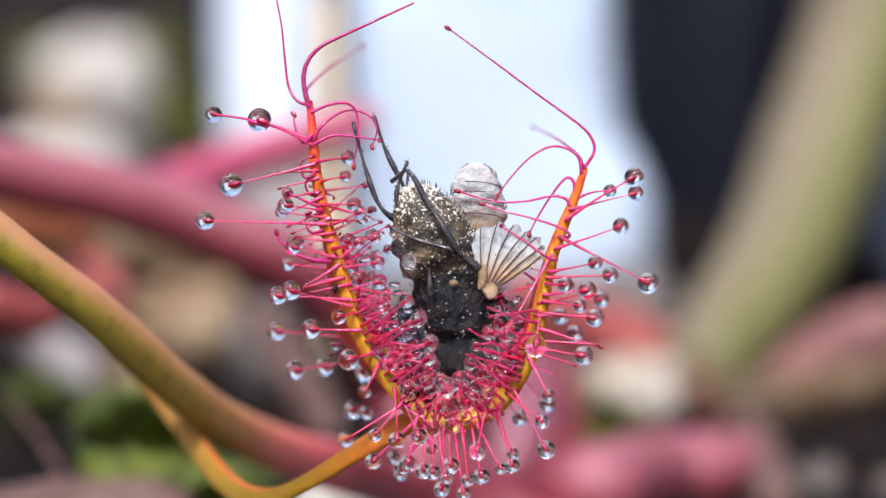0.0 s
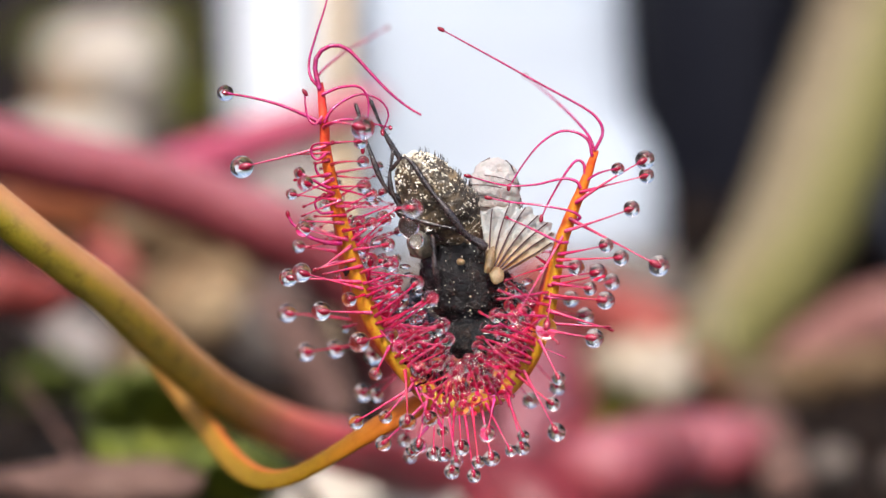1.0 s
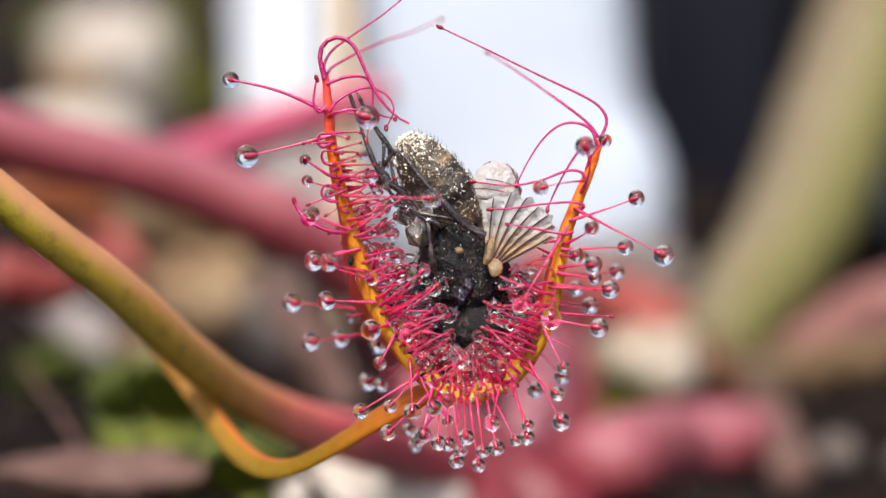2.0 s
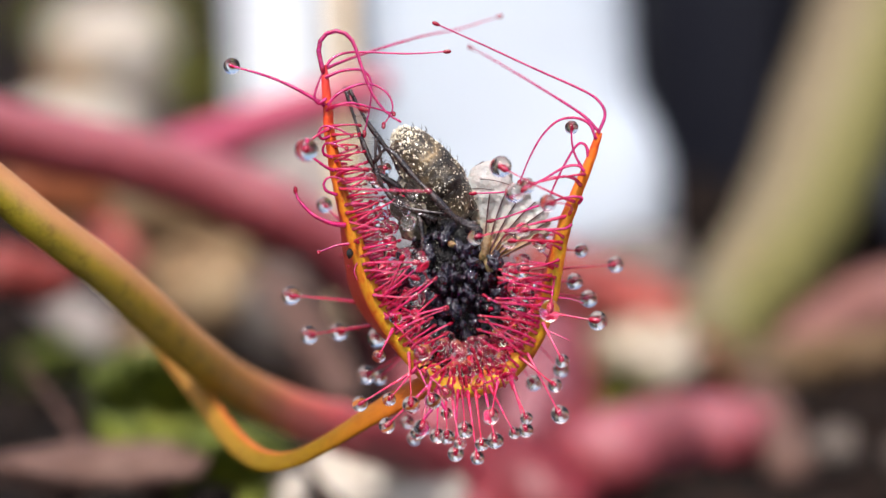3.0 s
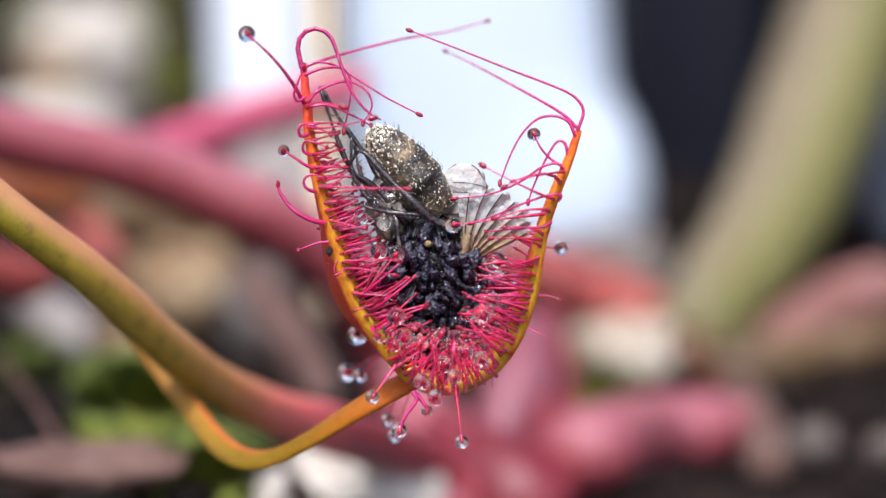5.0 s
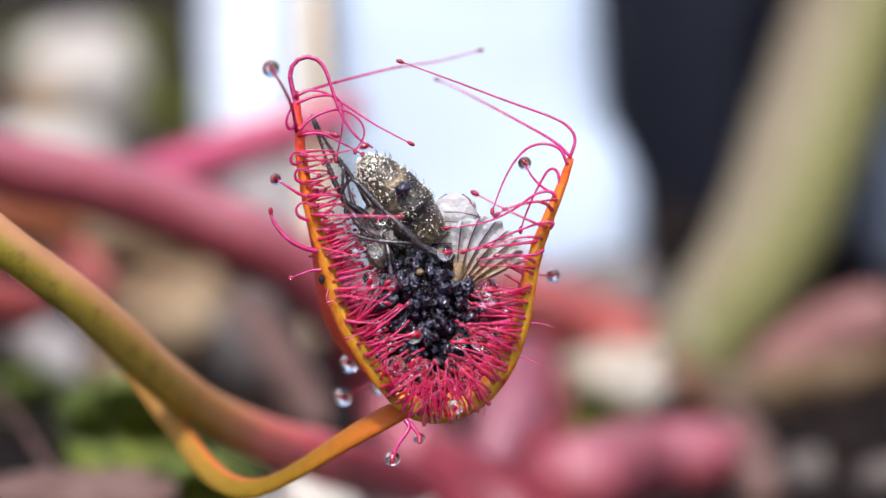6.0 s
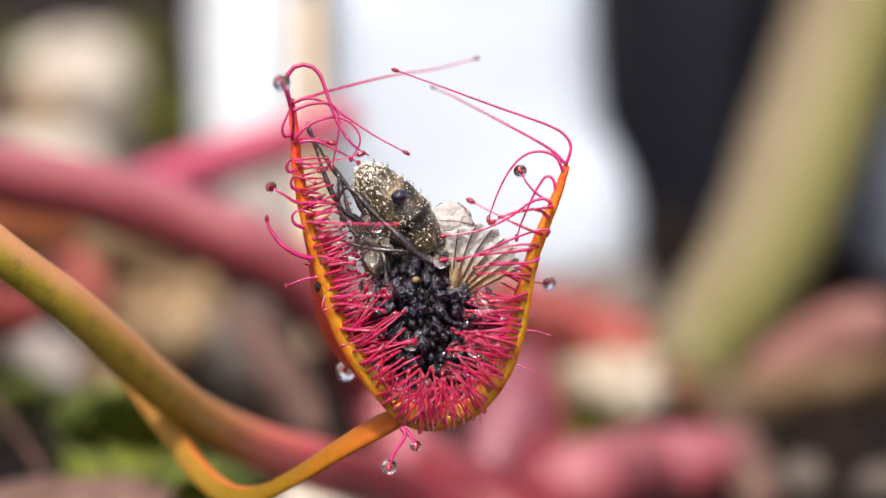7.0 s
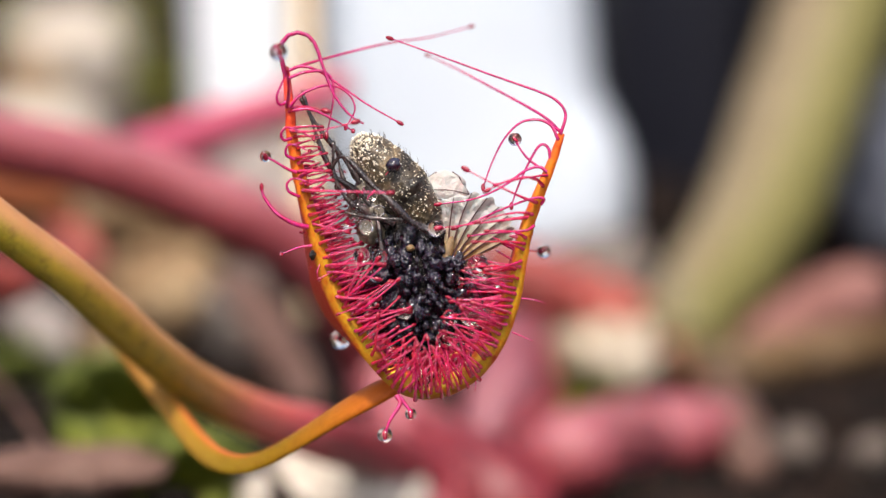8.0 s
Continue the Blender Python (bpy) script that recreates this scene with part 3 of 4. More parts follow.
def tentacle(base, q0, q1, length, when, span, bend0=15.0, bend1=65.0, drop=0.00036, thick=0.00006, pieces=4, gland=GLAND_MESH, merge=True, sway=0.0, big=1.0, linger=0.0, skin=None):
    """A tapered stalk of stiff pieces with a gland and a drop. q0, q1: its turns before and after the fold, bend0, bend1: its whole curl."""
    l = length / pieces
    if skin is None:
        skin = M_STALKS[int(abs(base.x * 7 + base.z * 3 + length) * 1e6) % 4]
    if drop:
        big = max(big, 0.26 * drop / 0.000056)
    chain = []
    for j in range(pieces):
        def r(u):
            return thick * (1.25 * (1 - u) ** 2.2 + 0.56)
        ra, rb = r(j / pieces), r((j + 1) / pieces)
        vf = tube([Vector((0, 0, l * i / 2)) for i in range(3)], [ra, (ra + rb) / 2, rb], 8, caps=False)
        ball = ellipsoid((0, 0, 0), (ra, ra, ra), 8, 6)
        b = len(vf[0])
        vf[0].extend(ball[0])
        vf[1].extend(tuple(b + k for k in f) for f in ball[1])
        chain.append(part("tentacle" if j == 0 else "stalk", vf, skin, chain[0] if chain else leaf))
    obj = chain[0]
    head = part("gland", gland, None, obj)
    head.scale = (big, big, big)
    bead = None
    if drop:
        bead = part("droplet", DROP_MESH, None, obj)
        bead.visible_shadow = False
        g = 1 + 0.12 * noise.noise(base * 9000)
        bead.scale = (drop, drop, drop * g)
    rows, heads, beads, links = [], [], [], [[] for _ in chain]
    done = when + span / 2
    times = [0.0] + [t for t in (when - span * 0.5, when - span * 0.16, when + span * 0.17, done, done + linger, done + linger + 0.35, done + linger + 0.7) if 0.05 < t < 7.95] + [8.0]
    for t in sorted(set(round(t, 2) for t in times)):
        u = ease(min(max((t - when + span / 2) / span, 0), 1))
        q = q0.slerp(q1, u)
        if sway:
            q = q @ Euler((0, radians(sway * (t / 8 - 0.5)), 0)).to_quaternion()
        here = Matrix.LocRotScale(base, q, None)
        rows.append((t, here))
        turn = Euler((0, radians((bend0 + (bend1 - bend0) * u) / (pieces - 0.5)), 0)).to_matrix().to_4x4()
        m = Matrix()
        for j in range(pieces):
            if j:
                m = m @ turn
                links[j].append((t, m.copy()))
            m = m @ Matrix.Translation((0, 0, l))
        heads.append((t, m.copy()))
        if bead:
            w = ease(min(max((t - done - linger) / 0.7, 0), 1)) if merge else 0
            # the drop runs off the gland and soaks into the prey
            spot = (here @ m @ Matrix.Translation((0, 0, drop * 0.25))).translation
            spot = spot.lerp(in_prey(spot), w)
            beads.append((t, Matrix.LocRotScale(here.inverted() @ spot, m.to_quaternion(), None)))
    MOVES.extend([(obj, rows), (head, heads)] + [(chain[j], links[j]) for j in range(1, pieces)] + ([(bead, beads)] if bead else []))
    return obj


def spread(v, side, deg):
    return Matrix.Rotation(radians(deg), 3, side) @ v


rnd = random.Random(5)


def fold_pair(o, t, out, fwd, lean, inner, fall):
    """Turns for a marginal tentacle: out and forward before, inward over the rim after."""
    d0 = (o * out + FRONT * fwd + t * lean).normalized()
    aim = (-o * inner + FRONT * 0.75 + t * fall).normalized()
    axis = d0.cross(aim).normalized()
    return basis(d0, axis), basis(aim, axis)


def raw(x, y, d=0.0):
    """A point noted on the first moment's plan."""
    return P(x - 42, y - 60, d)


def nearest_s(p):
    return min(range(len(RIM)), key=lambda i: (RIM[i] - Vector((p.x, 0, p.z))).length) / (len(RIM) - 1)


def outer(rows, back=False):
    """Marginal tentacles spread at first: rows of drop x, y, drop radius, base x, y, time of folding."""
    for x, y, r, bx, by, when in rows:
        s = nearest_s(raw(bx, by))
        p, t, o = rim(s)
        deep = width(s) * 0.95 if back else 0.0
        base = p + (Vector((0, 1, 0)) + o * flare(s)) * deep + (Vector() if back else FRONT * 0.00004)
        k = 1 + deep / FOCUS
        way = raw(x, y) * k + Vector((0, deep * 1.15 if back else -0.0004 - 0.0003 * rnd.random(), 0)) - base
        d0 = way.normalized()
        if back:
            aim = (-o * 0.6 + Vector((0, 1, 0)) * 0.7 + t * rnd.uniform(-0.2, 0.2)).normalized()
        else:
            aim = (-o * rnd.uniform(0.3, 0.5) + FRONT * 0.8 + t * rnd.uniform(-0.25, 0.25)).normalized()
        axis = d0.cross(aim).normalized()
        tentacle(base, basis(d0, axis), basis(aim, axis), way.length * 1.02, when, rnd.uniform(0.8, 1.2), rnd.uniform(-14, 14), rnd.uniform(70, 95) if not back else 60,
                 drop=r * G * 1.02, thick=rnd.uniform(0.000034, 0.000043), pieces=5, linger=rnd.uniform(0, 1.7))


def front_row():
    outer(((376, 393, 16, 570, 397, 0.7), (515, 365, 14, 565, 370, 1.2), (503, 378, 10, 567, 384, 2.2), (503, 523, 16, 612, 535, 2.1), (523, 517, 17, 615, 545, 2.3),
           (558, 583, 17, 634, 592, 2.4), (603, 562, 13, 622, 560, 2.0), (625, 635, 18, 660, 628, 2.2), (652, 688, 12, 682, 640, 5.0), (707, 770, 16, 700, 690, 4.7),
           (670, 765, 12, 704, 715, 5.4), (742, 765, 15, 716, 702, 4.5), (766, 752, 14, 725, 715, 4.4)))
    outer(((725, 815, 15, 735, 735, 4.8), (752, 825, 13, 752, 745, 4.6), (770, 828, 14, 770, 748, 5.0), (800, 816, 15, 795, 750, 4.7), (782, 857, 14, 785, 750, 4.9),
           (830, 840, 12, 820, 748, 5.9), (852, 835, 15, 838, 745, 4.8), (847, 790, 15, 858, 735, 4.5), (907, 817, 13, 880, 722, 4.9), (964, 787, 16, 918, 690, 4.8),
           (970, 695, 12, 940, 640, 4.5), (1028, 628, 17, 950, 620, 4.4), (1046, 561, 16, 965, 550, 2.5), (1035, 513, 16, 972, 520, 2.2), (1023, 541, 12, 968, 535, 2.6)))
    outer(((1110, 313, 17, 1020, 395, 2.0), (1118, 343, 14, 1030, 375, 1.7), (1095, 405, 15, 1000, 440, 2.9), (1138, 497, 19, 1012, 425, 2.5), (1050, 468, 13, 990, 480, 2.2),
           (1072, 487, 14, 985, 495, 2.4), (420, 330, 20, 555, 290, 3.0), (470, 215, 21, 548, 262, 0.5), (528, 440, 14, 592, 452, 2.6), (1000, 505, 14, 978, 505, 2.3)))
    n = 78
    for i in range(n):
        s = 0.09 + 0.69 * (i + rnd.uniform(-0.3, 0.3)) / (n - 1)
        p, t, o = rim(s)
        reach = (in_prey(p) - p).length
        q0, q1 = fold_pair(o, t, 0.8, 0.2, rnd.uniform(-0.3, 0.3), rnd.uniform(0.3, 0.55), rnd.uniform(-0.1, 0.1))
        below = 0.4 < s < 0.64
        open_first = (s < 0.26 and i % 3) or (s > 0.7 and i % 2) or (below and i % 4 == 1)
        if below and not open_first and i % 2:
            inward = (-o * 0.35 - FRONT + t * rnd.uniform(-0.2, 0.2)).normalized()
            q0 = basis(inward, t)
        wet = (open_first or i % 2 == 0) if below else i % 3 == 0 and not open_first
        tentacle(p - o * lip(s) * (rnd.uniform(-0.7, 0.3) if below else rnd.uniform(-0.1, 0.6)) + Vector((0, 0.00003, 0)), q0 if open_first or (below and i % 2) else q1, q1, min(reach * rnd.uniform(0.5, 0.78), (70 if s < 0.3 else 200) * G), rnd.uniform(3.2, 4.9) if below else rnd.uniform(0.8, 3.0), 1.4, rnd.uniform(-25, 40) if open_first else rnd.uniform(15, 75), rnd.uniform(110, 190) if s < 0.3 else rnd.uniform(65, 100),
                 drop=rnd.uniform(0.0002, 0.00028) if wet else 0, thick=rnd.uniform(0.000036, 0.000048), pieces=5, sway=rnd.uniform(-6, 6))


def back_row():
    outer(((515, 468, 12, 592, 470, 1.9), (528, 430, 15, 590, 450, 3.2), (497, 585, 17, 632, 592, 3.9), (530, 655, 17, 655, 630, 3.7), (577, 652, 17, 655, 625, 4.2),
           (643, 660, 18, 665, 640, 9.5), (627, 728, 17, 690, 690, 6.4), (648, 732, 13, 695, 695, 6.1), (700, 808, 12, 722, 715, 5.6), (715, 835, 13, 735, 730, 5.8),
           (920, 737, 15, 905, 700, 5.0), (972, 714, 15, 930, 650, 4.8), (990, 560, 15, 960, 565, 4.6), (1015, 590, 16, 955, 590, 4.4), (1060, 530, 15, 968, 540, 4.2), (1000, 505, 13, 975, 500, 9.5)), True)


def inner_rows():
    n = 320
    for i in range(n):
        s = 0.19 + 0.57 * (i + rnd.random()) / n
        if s < 0.36 and i % 5 == 0:
            continue
        w = rnd.uniform(0.14, 0.95)
        p, t, o = rim(s)
        b = p + (Vector((0, 1, 0)) + o * flare(s)) * width(s) * w - o * lip(s) * 0.8
        goal = in_prey(b)
        wet = i % 5 < 2
        L = (goal - b).length * (rnd.uniform(0.25, 0.8) if wet else rnd.uniform(0.4, 0.75))
        if s < 0.3:
            L = min(L, 75 * G)
        # some lie back against the blade at first
        ahead = rnd.uniform(0.0, 0.8) if wet else rnd.uniform(-1.4, -0.5)
        d0 = (-o * rnd.uniform(0.25, 0.6) + FRONT * ahead + t * rnd.uniform(-0.5, 0.5)).normalized()
        d1 = ((goal - b).normalized() * 0.8 - o * 0.4 + FRONT * rnd.uniform(-0.1, 0.3) + t * rnd.uniform(-0.16, 0.16)).normalized()
        ax = t if rnd.random() < 0.5 else -t
        tentacle(b, basis(d0, ax), basis(d1, ax), L, rnd.uniform(1.6, 4.4), 1.6, rnd.uniform(-35, 35), rnd.uniform(-160, 160) if s < 0.3 else rnd.uniform(-25, 75),
                 drop=rnd.uniform(0.00018, 0.0003) if wet else 0, thick=rnd.uniform(0.000028, 0.00005), pieces=4, big=1.1)


def cup_rows():
    """Tentacles of the cup's floor with large drops: drop x, y, radius, base x, y at first, then drop x, y and time."""
    for x, y, r, bx, by, ex, ey, when in (
            (740, 563, 15, 640, 590, 640, 455, 2.6), (752, 613, 14, 665, 640, 671, 458, 2.4), (722, 683, 15, 690, 680, 713, 550, 5.0), (765, 665, 15, 720, 715, 742, 641, 4.2),
            (783, 690, 14, 760, 740, 773, 641, 4.0), (835, 688, 15, 830, 745, 790, 600, 4.4), (890, 668, 17, 905, 700, 835, 560, 4.8), (873, 725, 14, 880, 722, 805, 640, 5.0),
            (897, 587, 14, 960, 570, 775, 405, 2.6), (950, 608, 19, 955, 600, 850, 470, 4.4), (860, 655, 14, 890, 710, 800, 560, 4.2), (802, 733, 13, 800, 748, 739, 678, 5.2)):
        s0 = nearest_s(raw(bx, by))
        def uneven(s):
            p = rim(s)[0]
            return abs((raw(x, y) - p).length - (P(ex, ey) - p).length) + 0.002 * abs(s - s0)
        s = min((s0 + 0.005 * k for k in range(-30, 31)), key=uneven)
        p, t, o = rim(s)
        b = p + (Vector((0, 1, 0)) + o * flare(s)) * width(s) * 0.05
        a = raw(x, y, -0.35) - b
        e = P(ex, ey, -0.2) - b
        # one length reaches both places, leaning towards the eye as it must
        near, far = math.hypot(a.x, a.z), math.hypot(e.x, e.z)
        L = 1.09 * max(near, far)
        a.y, e.y = -math.sqrt(L * L - near * near), -math.sqrt(L * L - far * far)
        ax = a.cross(e).normalized()
        tentacle(b, basis(a, ax), basis(e, ax), L, when, 1.4, 0, 0, drop=r * G, thick=0.00004, merge=False)


def arm_rows():
    """Hooked tentacles along the inner sides of the two arms."""
    for n, s0, s1 in ((64, 0.12, 0.34), (14, 0.68, 0.84)):
        for i in range(n):
            s = s0 + (s1 - s0) * (i + rnd.random()) / n
            p, t, o = rim(s)
            b = p + (Vector((0, 1, 0)) + o * flare(s)) * width(s) * rnd.uniform(0.05, 0.9) - o * 0.00006
            d0 = (-o * 0.8 + FRONT * rnd.uniform(-0.3, 0.7) + t * rnd.uniform(-0.5, 0.5)).normalized()
            if i % 5 > 1:
                d0 = (o * rnd.uniform(-0.1, 0.4) - FRONT + t * rnd.uniform(-0.3, 0.3)).normalized()
            d1 = (-o + FRONT * rnd.uniform(-0.2, 0.3) + t * rnd.uniform(-0.4, 0.4)).normalized()
            ax = t if rnd.random() < 0.5 else -t
            reach = min((in_prey(b) - b).length * 0.7, 0.0019)
            tentacle(b, basis(d0, ax), basis(d1, ax), reach * rnd.uniform(0.6, 1.15), rnd.uniform(0.8, 3.4), 1.6, rnd.uniform(-50, 60), rnd.choice((-1, 1)) * rnd.uniform(70, 210),
                     drop=rnd.uniform(0.00012, 0.0002) if i % 3 == 0 else 0, thick=rnd.uniform(0.000028, 0.000042), pieces=6)


def floor_rows():
    """Short tentacles crowding the floor of the cup, their drops clear for long."""
    n = 110
    for i in range(n):
        s = 0.34 + 0.36 * (i + rnd.random()) / n
        p, t, o = rim(s)
        b = p + (Vector((0, 1, 0)) + o * flare(s)) * width(s) * rnd.uniform(0.02, 0.5) - o * 0.0001
        d0 = (-o * rnd.uniform(0.1, 0.9) + FRONT * rnd.uniform(0.4, 1.1) + t * rnd.uniform(-0.5, 0.5)).normalized()
        d1 = (-o + FRONT * rnd.uniform(0.0, 0.3) + t * rnd.uniform(-0.3, 0.3)).normalized()
        ax = t if rnd.random() < 0.5 else -t
        tentacle(b, basis(d0, ax), basis(d1, ax), rnd.uniform(0.0005, 0.0012), rnd.uniform(2.5, 4.8), 1.6, rnd.uniform(-30, 30), rnd.uniform(-20, 40),
                 drop=rnd.uniform(0.0002, 0.00031), thick=rnd.uniform(0.000032, 0.000042), pieces=3, linger=rnd.uniform(0.3, 2.2))


def prey_rows():
    """Short tentacles from the floor of the cup whose dark glands come to press on the prey."""
    n = 210
    for i in range(n):
        a = i * 2.39996
        r = math.sqrt((i + 0.5) / n)
        x, y = 746 + (80 - 22 * r * math.sin(a)) * r * math.cos(a) + rnd.uniform(-15, 15), 524 + 118 * r * math.sin(a) + rnd.uniform(-15, 15)
        goal = P(x, y, -0.12 + 0.8 * r * r + rnd.uniform(-0.2, 0.3))
        s = min(max(0.5 - (x - 752) / 62 * -0.17 + rnd.uniform(-0.06, 0.06), 0.32), 0.78)
        p, t, o = rim(s)
        b = p + (Vector((0, 1, 0)) + o * flare(s)) * width(s) * rnd.uniform(0.35, 0.7) - o * 0.0001
        d1 = goal - b
        L = d1.length
        d0 = (d1.normalized() * 0.6 + Vector((0, 1.0, 0)) - o * 0.2).normalized()
        ax = d0.cross(d1).normalized()
        tentacle(b, basis(d0, ax), basis(d1, ax), L, rnd.uniform(1.7, 3.0), 1.2, rnd.uniform(-8, 8), 0, drop=0, gland=rnd.choice(DARK_MESHES), thick=0.00003, pieces=2, big=rnd.choice((0.45, 0.6, 0.75, 0.9, 1.15, 1.4)), skin=M_DARKSTALK)


def blister():
    """A lone dark gland that comes to rest on the abdomen late."""
    p, t, o = rim(0.24)
    b = p + Vector((0, 1, 0)) * width(0.24) * 0.6
    goal = P(696, 293, -0.25) - b
    d0 = (Vector((0.35, 1, -0.7))).normalized()
    ax = d0.cross(goal).normalized()
    tentacle(b, basis(d0, ax), basis(goal, ax), goal.length, 4.8, 1.2, 0, 0, drop=0, gland=DARK_MESH, thick=0.00003, pieces=3, big=1.35)


def mucilage():
    """Clear sticky beads and strings left among the inner tentacles."""
    smear = mesh_of("mucilage_smear", ellipsoid((0, 0, 0), (1, 1, 1), 18, 12, rough=0.7, freq=1.6), M_DROP)
    for i in range(170):
        s = 0.16 + 0.64 * rnd.random()
        if s < 0.3 and i % 2:
            s += 0.25
        p, t, o = rim(s)
        goal = in_prey(p)
        b = p.lerp(goal, rnd.uniform(0.18, 0.62)) + Vector((0, rnd.uniform(-0.0006, 0.0008), 0))
        r = rnd.uniform(0.00005, 0.00015) * (1.5 if i % 2 else 1)
        m = Matrix.Translation(b) @ basis(goal - p + t * rnd.uniform(-0.001, 0.001), FRONT).to_matrix().to_4x4() @ Matrix.Diagonal((r, r * 0.8, r * rnd.uniform(1.0, 2.6), 1))
        part("mucilage_bead", smear if i % 2 else DROP_MESH, None, leaf, "", m).visible_shadow = False


mucilage()
front_row()
back_row()
blister()
inner_rows()
cup_rows()
arm_rows()
floor_rows()
prey_rows()


def long_tentacle(rows, swings, radius=2.5, drop=0.0, bare=True):
    """A long wiry tentacle of the leaf's tip; rows of its shape, swings of (seconds, degrees in the leaf's plane, degrees about its upright)."""
    base = P(*rows[0])
    pts = smooth([P(*r) - base for r in rows], 36)
    vf = tube(pts, [radius * G * (1.25 - 0.75 * i / 35) for i in range(36)], 8)
    obj = part("tentacle", vf, M_LONGSTALK, leaf)
    d = pts[-1] - pts[-2]
    head = part("gland", GLAND_MESH, None, obj, "", Matrix.Translation(pts[-1]) @ d.to_track_quat("Z", "Y").to_matrix().to_4x4())
    if drop:
        bead = part("droplet", DROP_MESH, None, obj, "", Matrix.Translation(pts[-1]) @ Matrix.Scale(drop, 4))
        bead.visible_shadow = False
    head.scale = (1.35, 1.35, 1.5) if radius > 1.5 else (0.5, 0.5, 0.5)
    MOVES.append((obj, [(t, Matrix.Translation(base) @ Euler((0, radians(a), radians(g))).to_matrix().to_4x4()) for t, a, g in swings]))


# left tip
def tip_loop():
    """The uppermost tentacle curls over from upright, piece by piece."""
    base, n, step = P(504, 128), 17, 17.5 * G
    share = (0, 0.02, 0.13, 0.31, 0.5, 0.68, 0.85, 0.97, 1, 1, 0.99, 0.98, 0.95, 0.91, 0.87, 0.82, 0.75)
    ends = ((0.0, 66), (0.2, 86), (0.4, 102), (0.6, 116), (1.0, 138), (1.5, 151), (2.2, 158), (3.0, 162), (8.0, 162))
    chain, links = [], [[] for _ in range(n)]
    for j in range(n):
        ra, rb = G * (4.6 - 2.8 * j / n), G * (4.6 - 2.8 * (j + 1) / n)
        vf = tube([Vector((0, 0, step * i)) for i in (0, 0.5, 1)], [ra, (ra + rb) / 2, rb], 8, caps=False)
        ball = ellipsoid((0, 0, 0), (ra, ra, ra), 8, 6)
        b = len(vf[0])
        vf[0].extend(ball[0])
        vf[1].extend(tuple(b + k for k in f) for f in ball[1])
        chain.append(part("tentacle" if j == 0 else "stalk", vf, M_LONGSTALK, chain[0] if chain else leaf))
    for t, last in ends:
        spot, first = base.copy(), None
        for j in range(n):
            part_way = 1 - (1 - share[j]) * min(1, t / 2) if j > 9 else share[j]
            a = radians(-14 + (last + 14) * part_way)
            m = Matrix.LocRotScale(spot, Euler((0, a, 0)), None)
            first = m if j == 0 else first
            links[j].append((t, m if j == 0 else first.inverted() @ m))
            spot = m @ Vector((0, -0.00003, step))
    MOVES.extend(zip(chain, links))


tip_loop()
long_tentacle(((506, 128, 0.1), (530, 118, 0.2), (560, 124, 0.3), (600, 150, 0.3), (650, 185, 0.3), (708, 218, 0.3)), ((0, -131, 0), (0.6, -118, 0), (1.0, -108, 0), (1.5, -90, 0), (1.7, -82, 0), (2.2, -61, 0), (2.8, -39, 0), (3.2, -28, 0), (3.6, -20, 0), (4.2, -8, 0), (5.5, -2, 0), (8, 0, 0)))
long_tentacle(((506, 126, 0.6), (560, 108, 2.0), (680, 78, 3.6), (760, 66, 4.6), (834, 47, 5.2)), ((0, -8, 42), (1.0, -8, 38), (1.7, -7, 30), (2.2, -6, 18), (2.8, -4, 5), (3.5, -2, 1), (8, 0, 0)))
long_tentacle(((512, 190, 0), (530, 170, 0), (560, 155, 0.2), (590, 152, 0.3), (618, 168, 0.3), (628, 195, 0.3), (612, 225, 0.4)), ((0, -14, 0), (1.5, -8, 0), (3, 0, 0), (8, 0, 0)))
long_tentacle(((508, 140, 0), (540, 128, 0), (575, 128, 0.2), (590, 150, 0.3), (588, 190, 0.3), (578, 240, 0.4)), ((0, -4, 0), (3, 0, 0), (8, 0, 0)))
long_tentacle(((514, 196, 0), (550, 194, 0), (590, 212, 0.2), (625, 232, 0.4)), ((0, -22, 0), (1.5, -16, 0), (3, -14, 0), (4, -4, 0), (8, 0, 0)))


def swung(base, length, bow, ways, radius, drop):
    """A thin tentacle given by its ways: seconds, then right, up and towards the eye."""
    b = P(*base)
    pts = [Vector((bow * length * G * math.sin(math.pi * i / 20), 0, length * G * i / 20)) for i in range(21)]
    obj = part("tentacle", tube(pts, [radius * G * (1.2 - 0.6 * i / 20) for i in range(21)], 8), M_LONGSTALK, leaf)
    part("gland", GLAND_MESH, None, obj, "", Matrix.Translation(pts[-1]))
    if drop:
        part("droplet", DROP_MESH, None, obj, "", Matrix.Translation(pts[-1]) @ Matrix.Scale(drop * G, 4)).visible_shadow = False
    MOVES.append((obj, [(t, Matrix.LocRotScale(b, basis(Vector((x, -f, z)), Vector((0, 1, 0.01))), None)) for t, x, z, f in ways]))


swung((508, 190, 0), 178, 0.05, ((0, -172, 46, 10), (1.5, -168, 54, 10), (3.0, -160, 66, 20), (4.0, -143, 98, 30), (4.7, -105, 110, 80), (5.5, -60, 102, 130), (6, -32, 95, 146), (7, -6, 82, 155), (8, -2, 80, 155)), 3.0, 15)
